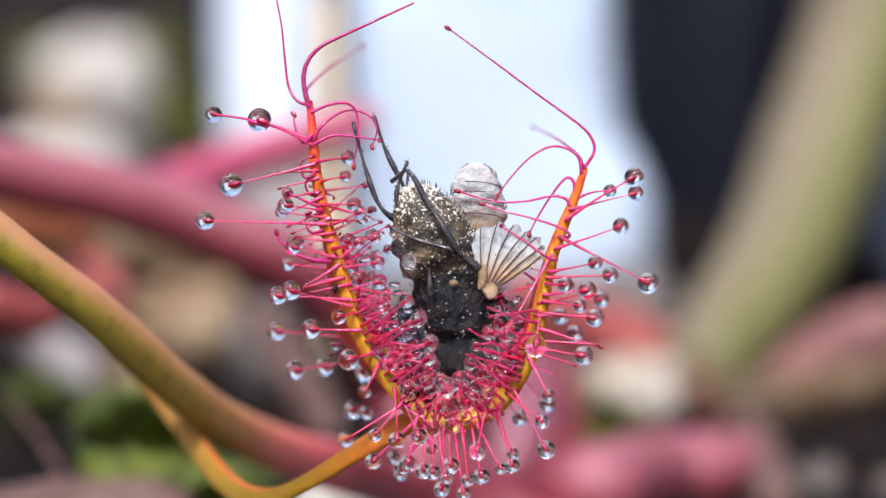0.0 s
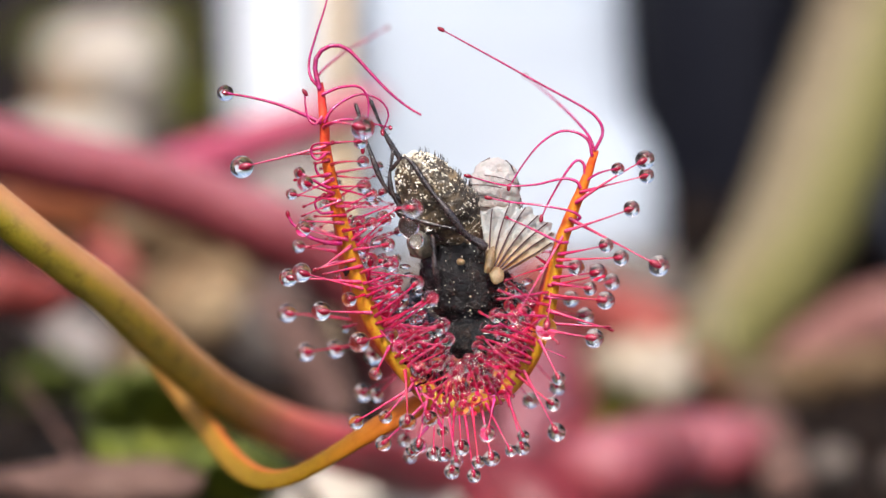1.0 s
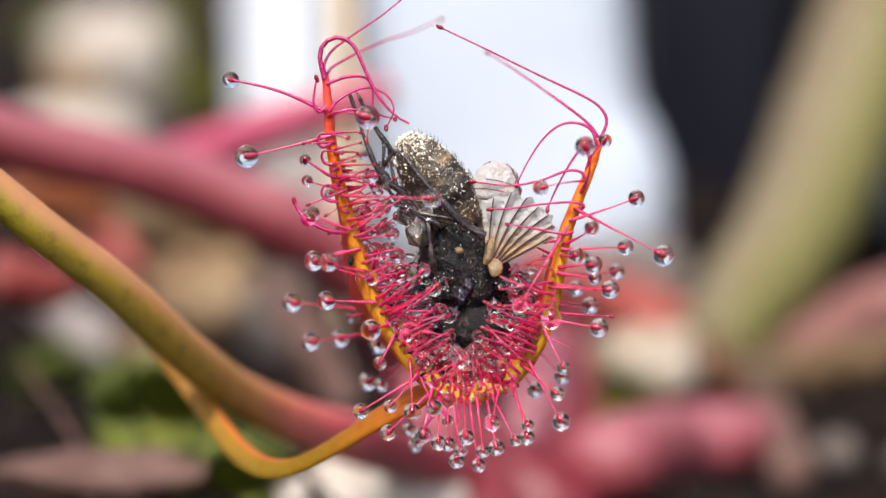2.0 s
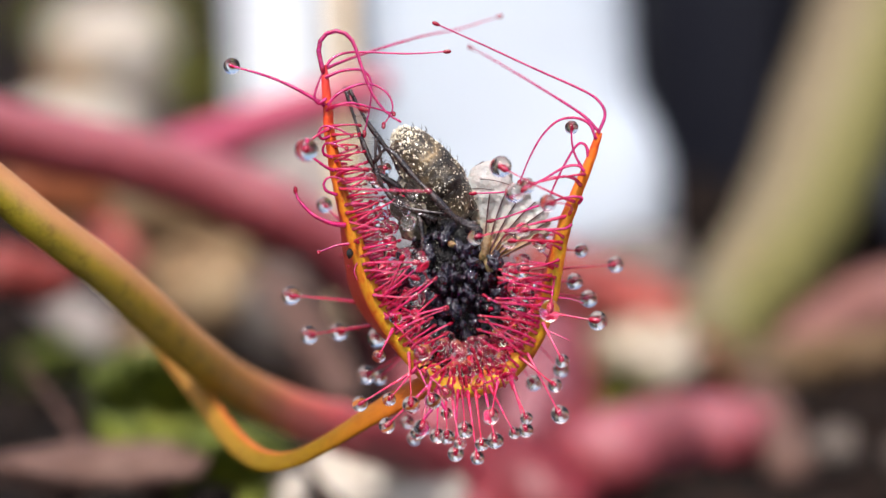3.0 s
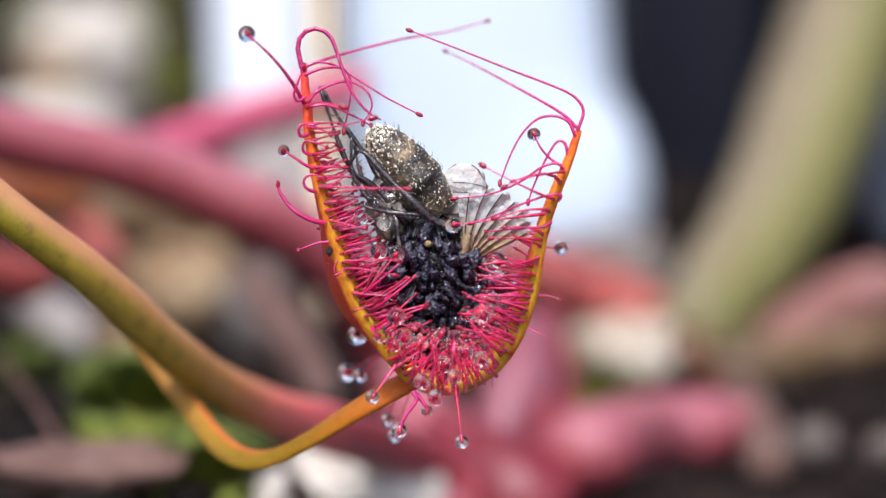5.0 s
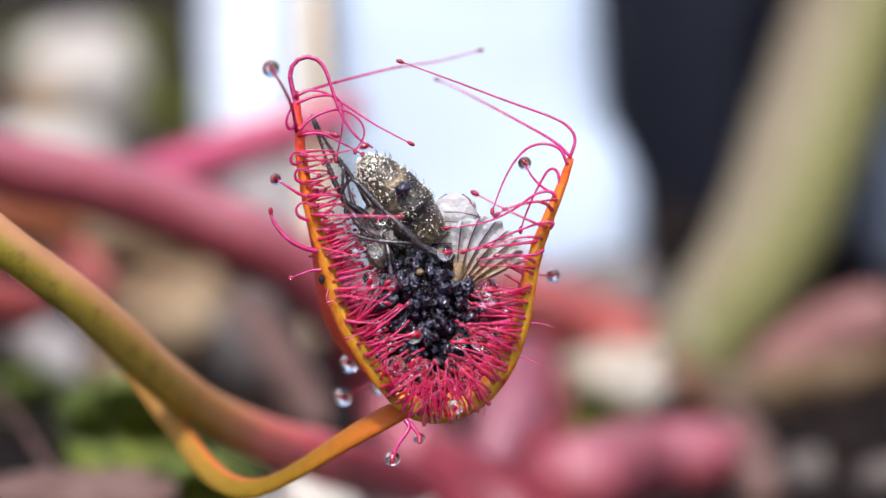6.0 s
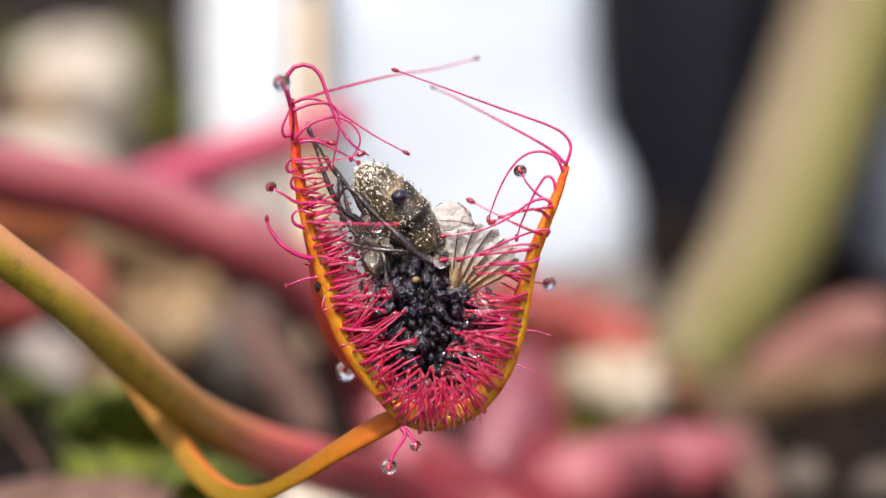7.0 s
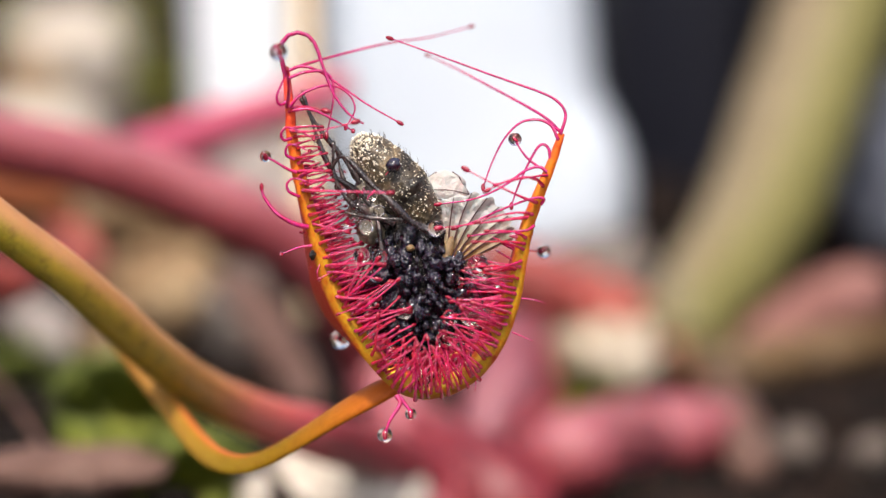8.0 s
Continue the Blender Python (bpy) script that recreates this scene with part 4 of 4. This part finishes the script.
# right tip
long_tentacle(((992, 238, 0), (1001, 205, 0), (990, 183, 0), (960, 165, 0), (870, 133, 0), (780, 100, 0), (690, 68, 0)), ((0, 16.5, 0), (0.5, 12, 0), (1.5, 7, 0), (3, 4.5, 0), (3.5, 3.8, 0), (5.5, 0.8, 0), (8, 0, 0)))
long_tentacle(((990, 232, 0.3), (960, 205, 1.0), (880, 160, 2.6), (800, 118, 4.0), (757, 98, 4.8)), ((0, -14, -36), (0.5, -9, -33), (1.0, 0, -25), (1.5, 5, -12), (2.2, 4, -5), (3, 3, 0), (5.5, 0, 0), (8, 0, 0)))
long_tentacle(((988, 248, 0), (975, 222, 0), (950, 212, 0), (920, 218, 0.1), (893, 245, 0.2), (872, 285, 0.3), (855, 332, 0.4)), ((0, 17, 0), (0.5, 14, 0), (1.5, 10, 0), (3, 2, 0), (8, 0, 0)))
long_tentacle(((968, 305, 0), (955, 296, 0), (930, 302, 0), (890, 330, 0.1), (840, 352, 0.2), (775, 362, 0.2)), ((0, 24, 0), (1.5, 20, 0), (3, 5, 0), (8, 0, 0)))
long_tentacle(((975, 290, 0.1), (970, 262, 0.1), (955, 258, 0.1), (935, 290, 0.2), (915, 335, 0.3), (905, 365, 0.4)), ((0, 8, 0), (3, 2, 0), (8, 0, 0)))
swung((966, 302, 0.2), 78, -0.1, ((0, 60, 20, 20), (1.5, 50, 40, 30), (2.4, 10, 66, 30), (3, -20, 68, 10), (4, -38, 56, 8), (5.5, -48, 50, 6), (8, -50, 50, 5)), 2.2, 12)
long_tentacle(((958, 362, 0), (962, 352, -0.2), (940, 352, -0.3), (890, 370, -0.2), (840, 392, 0), (805, 404, 0.1)), ((0, 38, 0), (1.5, 24, 0), (3, 4, 0), (8, 0, 0)))
long_tentacle(((945, 400, 0), (930, 408, -0.3), (880, 412, -0.2), (830, 418, 0)), ((0, 40, 0), (1.5, 24, 0), (3, 3, 0), (8, 0, 0)))
# left flank, pointing outward to the end
long_tentacle(((545, 402, 0), (520, 396, -0.2), (490, 378, -0.3), (468, 350, -0.3), (463, 332, -0.3)), ((0, -14, 0), (1.5, -12, 0), (3, -6, 0), (8, 0, 0)), 4.0)
long_tentacle(((552, 435, 0), (530, 438, 0), (498, 450, 0)), ((0, 0, 0), (8, 0, 0)), 2.4)
long_tentacle(((525, 305, 0), (510, 300, -0.1), (490, 288, -0.2), (470, 277, -0.2)), ((0, -6, 0), (3, 4, 0), (8, 0, 0)), 2.8, 0.0002)
for loop in (((510, 178, -0.1), (496, 186, -0.3), (490, 172, -0.4), (498, 150, -0.5), (508, 128, -0.5)),
             ((516, 245, -0.1), (502, 248, -0.3), (498, 236, -0.4), (508, 226, -0.5), (530, 232, -0.6), (556, 246, -0.5)),
             ((530, 348, -0.1), (512, 340, -0.3), (508, 326, -0.4), (520, 316, -0.5), (545, 322, -0.6)),
             ((522, 282, -0.1), (508, 276, -0.2), (506, 264, -0.3), (516, 256, -0.4), (548, 268, -0.5))):
    long_tentacle(loop, ((0, -40, -60), (1.5, -22, -30), (3, -4, 0), (8, 0, 0)), 2.6)
# withered stubs outside the rim
for stub in (((921, 528, 0.2), (945, 531, 0.1), (966, 538, 0)), ((906, 588, 0.2), (925, 596, 0.1), (943, 604, 0)), ((566, 468, 0.1), (561, 484, 0), (566, 498, 0)), ((836, 668, 0.2), (842, 678, 0.1), (841, 690, 0))):
    long_tentacle(stub, ((0, 0, 0), (8, 0, 0)), 1.1)
# base, still spread at the end
long_tentacle(((702, 700, 0), (708, 715, -0.1), (690, 745, -0.2), (681, 770, -0.2)), ((0, 8, 0), (8, 0, 0)), 4.0, 0.00026)
long_tentacle(((708, 704, 0), (722, 722, -0.1), (727, 733, -0.1)), ((0, 5, 0), (8, 0, 0)), 3.4, 0.0002)

# ---- the fly ----
CENTRE = P(740, 478, 1.5)
fly = empty("fly", PLAN @ Matrix.Translation(CENTRE), "dead black fly dusted with pollen, wings crumpled, glued in the leaf", "fly")


def F(x, y, d=1.5):
    """A point of the fly's own space from the plan."""
    return P(x, y, d) - CENTRE


def fly_body():
    rr = random.Random(9)
    turn = Euler((radians(12), radians(-18), 0)).to_matrix()
    verts, faces = ellipsoid(F(738, 470, 1.6), (78 * G, 66 * G, 98 * G), 60, 44, turn=turn, rough=0.13, freq=4.2)
    thorax = part("thorax", (verts, faces), M_CHITIN, fly, "black bristly thorax")
    part("head", ellipsoid(F(768, 572, 1.5), (80 * G, 58 * G, 50 * G), 44, 30, rough=0.16, freq=4.0), M_CHITIN, fly, "dark brown head")
    for sx in (-1, 1):
        part("eye", ellipsoid(F(768 + sx * 46, 575, 1.25), (24 * G, 26 * G, 34 * G), 18, 12), M_CHITIN, fly)
    # bristles and white specks
    v, f = [], []
    for i in range(320):
        a, b = rr.uniform(0, math.tau), rr.uniform(0.2, 2.9)
        n = Vector((math.sin(b) * math.cos(a), math.sin(b) * math.sin(a), math.cos(b)))
        q = F(738, 470, 1.6) + turn @ Vector((n.x * 76 * G, n.y * 64 * G, n.z * 96 * G))
        h = rr.uniform(7, 20)
        tube([q, q + (n * h * 0.5 + Vector((0, 0, 1))) * G, q + (n * h + Vector((rr.uniform(-4, 4), 0, 6))) * G], [0.8 * G, 0.6 * G, 0.15 * G], 4, 1, v, f, False)
    tagged(part("bristles", (v, f), M_HAIR, fly), kind="stuff")
    v, f = [], []
    for i in range(260):
        a, b = rr.uniform(0, math.tau), rr.uniform(0.2, 2.9)
        n = Vector((math.sin(b) * math.cos(a), math.sin(b) * math.sin(a), math.cos(b)))
        q = F(738, 470, 1.6) + turn @ Vector((n.x * 79 * G, n.y * 67 * G, n.z * 99 * G))
        r = rr.uniform(0.5, 1.7) * G
        ellipsoid(q, (r, r, r * rr.uniform(0.6, 1.5)), 5, 4, v, f, rough=0.4, freq=2)
    tagged(part("dust", (v, f), M_DUST, fly), kind="stuff")
    for x, y, d, r in ((662, 395, 0.9, 30), (695, 425, 1.2, 34), (648, 352, 1.0, 28), (720, 395, 1.0, 32), (775, 440, 1.3, 34)):
        part("leg_base", ellipsoid(F(x, y, d), (r * G, r * 0.8 * G, r * 1.25 * G), 18, 12, rough=0.3, freq=1.9), M_TISSUE if x < 670 else M_CHITIN, fly)
    for x, y, d, r in ((636, 374, 0.1, 19), (658, 338, 0.2, 15), (626, 348, 0.3, 12), (650, 400, 0.0, 13), (672, 372, 0.0, 11)):
        part("mucilage_bead", ellipsoid(F(x, y, d), (r * G, r * 0.8 * G, r * 1.1 * G), 18, 12, rough=0.2, freq=1.6), M_DROP, fly).visible_shadow = False
    for x, y, d in ((728, 437, 0.15),):
        part("pale_plate", ellipsoid(F(x, y, d), (8.5 * G, 5 * G, 6 * G), 12, 8, rough=0.2), M_WINGBASE, fly, "small cream coloured scale")


fly_body()


def abdomen():
    """Built along z from the waist, in its own space."""
    rr = random.Random(21)
    L = 198 * G
    def radius(u):
        return 69 * G * min(1, 0.62 + 1.1 * u) * (1 - u ** 3.0) ** 0.5 * (1 - 0.035 * max(0, math.sin(u * 4.5 * math.tau)) ** 5) + 2 * G
    verts, faces = [], []
    n, seg = 44, 30
    for i in range(n + 1):
        u = i / n
        for k in range(seg):
            a = math.tau * k / seg
            r = radius(u) * (1 + 0.03 * noise.noise(Vector((math.cos(a), math.sin(a), u * 4)) * 1.4))
            verts.append(Vector((r * math.cos(a), r * 0.76 * math.sin(a), L * u)))
    for i in range(n):
        for k in range(seg):
            q, r2 = i * seg + k, i * seg + (k + 1) % seg
            faces.append((q, r2, r2 + seg, q + seg))
    faces.append(tuple(n * seg + k for k in range(seg)))
    ab = part("abdomen", (verts, faces), M_ABDOMEN, fly, "banded abdomen thickly dusted with pale pollen")
    v, f = [], []
    for i in range(1250):
        u = 1 - rr.random() ** 1.7 * 0.9 if i < 700 else rr.random()
        a = rr.gauss(-0.6, 1.5)
        r = radius(u)
        q = Vector((r * math.cos(a), r * 0.76 * math.sin(a), L * u))
        s = rr.choice((0.45, 0.6, 0.8, 1.0, 1.6)) * G
        if u > 0.84 and rr.random() < 0.6:
            s *= 2.3
        ellipsoid(q, (s * rr.uniform(0.7, 1.3), s * rr.uniform(0.5, 1), s * rr.uniform(0.6, 1.2)), 6, 4, v, f, rough=0.5, freq=2.5)
    for i in range(170):
        u, a = 1 - 0.4 * rr.random() ** 1.4, rr.gauss(-0.2, 1.2)
        r = radius(min(u, 0.985))
        q = Vector((r * math.cos(a), r * 0.76 * math.sin(a), L * u))
        s = rr.uniform(0.9, 2.8) * G
        ellipsoid(q, (s * rr.uniform(0.7, 1.3), s * rr.uniform(0.5, 1), s * rr.uniform(0.6, 1.2)), 6, 4, v, f, rough=0.6, freq=2.5)
    grains = tagged(part("pollen", (v, f), M_DUST, ab), kind="stuff")
    grains.data.polygons.foreach_set("use_smooth", [False] * len(grains.data.polygons))
    v, f = [], []
    for i in range(170):
        u, a = rr.uniform(0.2, 0.98), rr.gauss(0.0, 0.7)
        r = radius(u)
        q = Vector((r * math.cos(a), r * 0.76 * math.sin(a), L * u))
        nn = Vector((math.cos(a), math.sin(a), 0.7)).normalized()
        tube([q, q + nn * 5 * G, q + nn * 9 * G + Vector((0, 0, 4 * G))], [0.6 * G, 0.45 * G, 0.1 * G], 4, 1, v, f, False)
    tagged(part("bristles", (v, f), M_HAIR, ab), kind="stuff")
    rows = []
    for t, x, y, dx, dz, toward in ((0, 768, 438, -84, 160, -0.28), (0.5, 766, 420, -94, 154, -0.26), (1.0, 762, 404, -102, 155, -0.32), (1.5, 757, 394, -106, 158, -0.2), (2.2, 754, 388, -108, 155, -0.16), (3.0, 752, 386, -110, 150, -0.12), (4, 752, 384, -113, 145, -0.1), (5.5, 752, 380, -119, 138, -0.1), (8, 757, 388, -120, 140, -0.1)):
        d = Vector((dx, 0, dz)).normalized() + Vector((0, toward, 0))
        cx, cy = fly_at(t)
        rows.append((t, Matrix.LocRotScale(P(x - cx + 784, y - cy + 441, -0.15), basis(d, Vector((0, 1, 0.2))) @ Euler((0, 0, radians(-70 * min(1, t / 3.0)))).to_quaternion(), None)))
    MOVES.append((ab, rows))


FLY_PATH = ((0, 773, 482), (0.5, 771, 480), (1.5, 762, 474), (3.0, 746, 476), (4.0, 741, 478), (8.0, 738, 480))


def fly_at(t):
    for (t0, x0, y0), (t1, x1, y1) in zip(FLY_PATH, FLY_PATH[1:]):
        if t <= t1:
            u = (t - t0) / (t1 - t0)
            return x0 + (x1 - x0) * u, y0 + (y1 - y0) * u
    return FLY_PATH[-1][1:]


abdomen()
MOVES.append((fly, [(t, PLAN @ Matrix.Translation(P(x, y, 1.5))) for t, x, y in FLY_PATH]))


def fan(name, length, a0, a1, pleats, pleat_depth, mat, cup, label, seed):
    """A crumpled wing spread like a fan in its own xz plane, root at the origin, with its veins."""
    verts, faces = [], []
    nu, nv = 18, pleats * 6
    edge = random.Random(seed)
    jit = [edge.uniform(0.93, 1.03) * (1 - 0.16 * (2 * k / nv - 1) ** 2 + 0.035 * math.cos(k / nv * pleats * math.tau)) for k in range(nv + 1)]
    def place(u, v):
        a = radians(a0 + (a1 - a0) * (v + 0.1 * u * u * math.sin(math.pi * v)))
        k = int(v * nv + 0.5)
        j = (jit[max(k - 1, 0)] + jit[k] + jit[min(k + 1, nv)]) / 3
        r = length * G * u * (1 + (j - 1) * u)
        y = pleat_depth * G * math.sin((v + 0.03 * noise.noise(Vector((v * 6, u * 2, seed)))) * pleats * math.tau) * u + cup * G * u * u + 7 * G * u * noise.noise(Vector((u * 4, v * 7, seed)))
        return Vector((r * math.cos(a), y, r * math.sin(a)))
    for side in (0, 1):
        for i in range(nu + 1):
            for k in range(nv + 1):
                verts.append(place(0.04 + 0.96 * i / nu, k / nv) + Vector((0, 0.7 * G * side, 0)))
    off = (nu + 1) * (nv + 1)
    for i in range(nu):
        for k in range(nv):
            q = i * (nv + 1) + k
            faces.append((q, q + 1, q + nv + 2, q + nv + 1))
            faces.append((off + q, off + q + nv + 1, off + q + nv + 2, off + q + 1))
    for k in range(nv):
        q = nu * (nv + 1) + k
        faces.append((q, q + 1, off + q + 1, off + q))
    wing = part(name, (verts, faces), mat, fly, label)
    for j in range(pleats):
        v = (j + 0.75) / pleats
        part("vein", tube([place(0.05 + 0.92 * i / 12, v) - Vector((0, 1.0 * G, 0)) for i in range(13)], [G * (2.0 - 0.9 * i / 12) for i in range(13)], 6), M_VEIN, wing)
    return wing


def wings():
    w = fan("wing", 150, 100, 30, 7, 3.2, M_WING, -20, "grey pleated wing spread like a fan", 3)
    part("wing_root", ellipsoid((0, -8 * G, 34 * G), (9 * G, 6 * G, 28 * G), 20, 14, turn=Euler((0, radians(8), 0)).to_matrix(), rough=0.25, freq=1.5), M_WINGBASE, w, "yellowish wing root")
    part("wing_root", ellipsoid((13 * G, -6 * G, 6 * G), (13 * G, 5 * G, 17 * G), 20, 14, rough=0.15, freq=1.7), M_WINGBASE, w, "tan membrane at the wing root")
    rows = []
    for t, x, y, a, f, d in ((0, 816, 462, -2, -34, -1.9), (1.5, 802, 466, 4, -20, -1.5), (3.5, 792, 474, 5, -6, -1.0), (8, 792, 478, 6, -6, -1.0)):
        cx, cy = fly_at(t)
        rows.append((t, Matrix.LocRotScale(P(x - cx + 784, y - cy + 441, d), Euler((radians(f), radians(a), 0)).to_quaternion(), None)))
    MOVES.append((w, rows))
    b = folded_wing()
    rows = []
    for t, x, y, a in ((0, 802, 392, 0), (0.5, 802, 402, 6), (1.5, 796, 428, 8), (3.5, 790, 455, 4), (8, 788, 468, 0)):
        cx, cy = fly_at(t)
        rows.append((t, Matrix.LocRotScale(P(x - cx + 784, y - cy + 441, 0.2), Euler((radians(8), radians(a), 0)).to_quaternion(), None)))
    MOVES.append((b, rows))


def folded_wing():
    """A wing folded into a rounded, wrinkled cone, with raised veins."""
    def place(u, a, lift=0.0):
        r = 58 * G * min(1, (1 - u ** 3.2) ** 0.55 * (0.76 + 0.36 * u)) * (1 + 0.12 * noise.noise(Vector((u * 6, a, 1.5)))) + lift
        k = 1 + 0.05 * math.sin(u * 36 + 3 * math.sin(a) + 4 * noise.noise(Vector((a, u * 3, 0)))) + 0.05 * math.sin(a * 6 + u * 7) + 0.06 * noise.noise(Vector((math.cos(a), math.sin(a), u * 3)) * 2.2)
        return Vector((r * k * math.cos(a), r * k * 0.5 * math.sin(a), 172 * G * u))
    verts, faces = [], []
    n, seg = 30, 42
    for i in range(n + 1):
        for k in range(seg):
            verts.append(place(i / n, math.tau * k / seg))
    for i in range(n):
        for k in range(seg):
            q, r2 = i * seg + k, i * seg + (k + 1) % seg
            faces.append((q, r2, r2 + seg, q + seg))
    wing = part("wing", (verts, faces), M_WING, fly, "wrinkled grey wing folded into a cone")
    for u0 in (0.42, 0.54, 0.65, 0.75):
        part("vein", tube([place(u0 + 0.07 * math.sin(i / 22 * math.pi) - 0.03 * i / 22, -2.95 + 2.75 * i / 22, 1.6 * G) for i in range(23)], [0.8 * G] * 23, 6), M_VEIN, wing)
    for a in (-2.9, -0.35):
        part("vein", tube([place(0.1 + 0.88 * i / 16, a, 0.4 * G) for i in range(17)], [1.5 * G] * 17, 6), M_VEIN, wing)
    return wing


wings()


def leg(rows, swings, thick=7.0):
    """A jointed leg from its root, with spines; swings of (seconds, degrees)."""
    root = F(*rows[0])
    pts = smooth([F(*r) - root for r in rows], 28)
    rad = [G * thick * (1 - 0.55 * i / 27) * (0.85 + 0.25 * math.cos(i / 27 * math.tau * 3)) for i in range(28)]
    v, f = tube(pts, rad, 8)
    rr = random.Random(int(rows[0][0] * 7 + rows[-1][1]))
    for i in range(3, 28):
        for j in range(3):
            d = Vector((rr.uniform(-1, 1), rr.uniform(-1, 1), rr.uniform(0, 1))).normalized()
            tube([pts[i], pts[i] + d * rr.uniform(7, 11) * G], [G * 0.8, G * 0.2], 4, 1, v, f, False)
    ob = part("leg", (v, f), M_LEG, fly)
    MOVES.append((ob, [(t, Matrix.Translation(root) @ Euler((0, radians(a), 0)).to_matrix().to_4x4()) for t, a in swings]))


leg(((690, 400, 0.6), (650, 330, 0.6), (615, 290, 0.4), (600, 225, 0.4), (590, 135, 0.4)), ((0, -9), (0.5, -9), (1.5, -13), (3, -12), (8, -12)), 7.5)
leg(((696, 390, 0.9), (668, 310, 0.9), (655, 260, 0.8), (632, 195, 0.8), (618, 130, 0.8)), ((0, -7), (0.5, -8), (1.5, -15), (3, -17), (8, -20)), 7.5)
leg(((700, 395, 0.5), (655, 330, 0.3), (650, 270, 0.2), (680, 215, 0.2)), ((0, -11), (1.5, -28), (3, -30), (8, -30)), 7.0)
leg(((772, 412, 0.0), (735, 395, -0.25), (690, 352, -0.4), (655, 320, -0.3), (610, 275, -0.2), (585, 300, 0.2)), ((0, 14), (1.5, 6), (3, 2), (8, 0)), 8.5)
leg(((768, 405, 0.0), (720, 388, -0.2), (660, 384, -0.1), (605, 372, 0.3)), ((0, 12), (3, 4), (8, 0)), 6.5)
leg(((700, 520, 1.0), (680, 450, 0.4), (672, 400, 0.4), (655, 340, 0.8)), ((0, 6), (3, 0), (8, 0)), 8.0)


leg(((705, 430, 1.2), (660, 400, 1.0), (625, 350, 0.9), (605, 300, 1.0), (598, 262, 1.1)), ((0, 16), (1.5, 4), (3, 0), (8, 0)), 6.0)


def motions():
    for ob, rows in MOVES:
        walk(ob, rows)


motions()
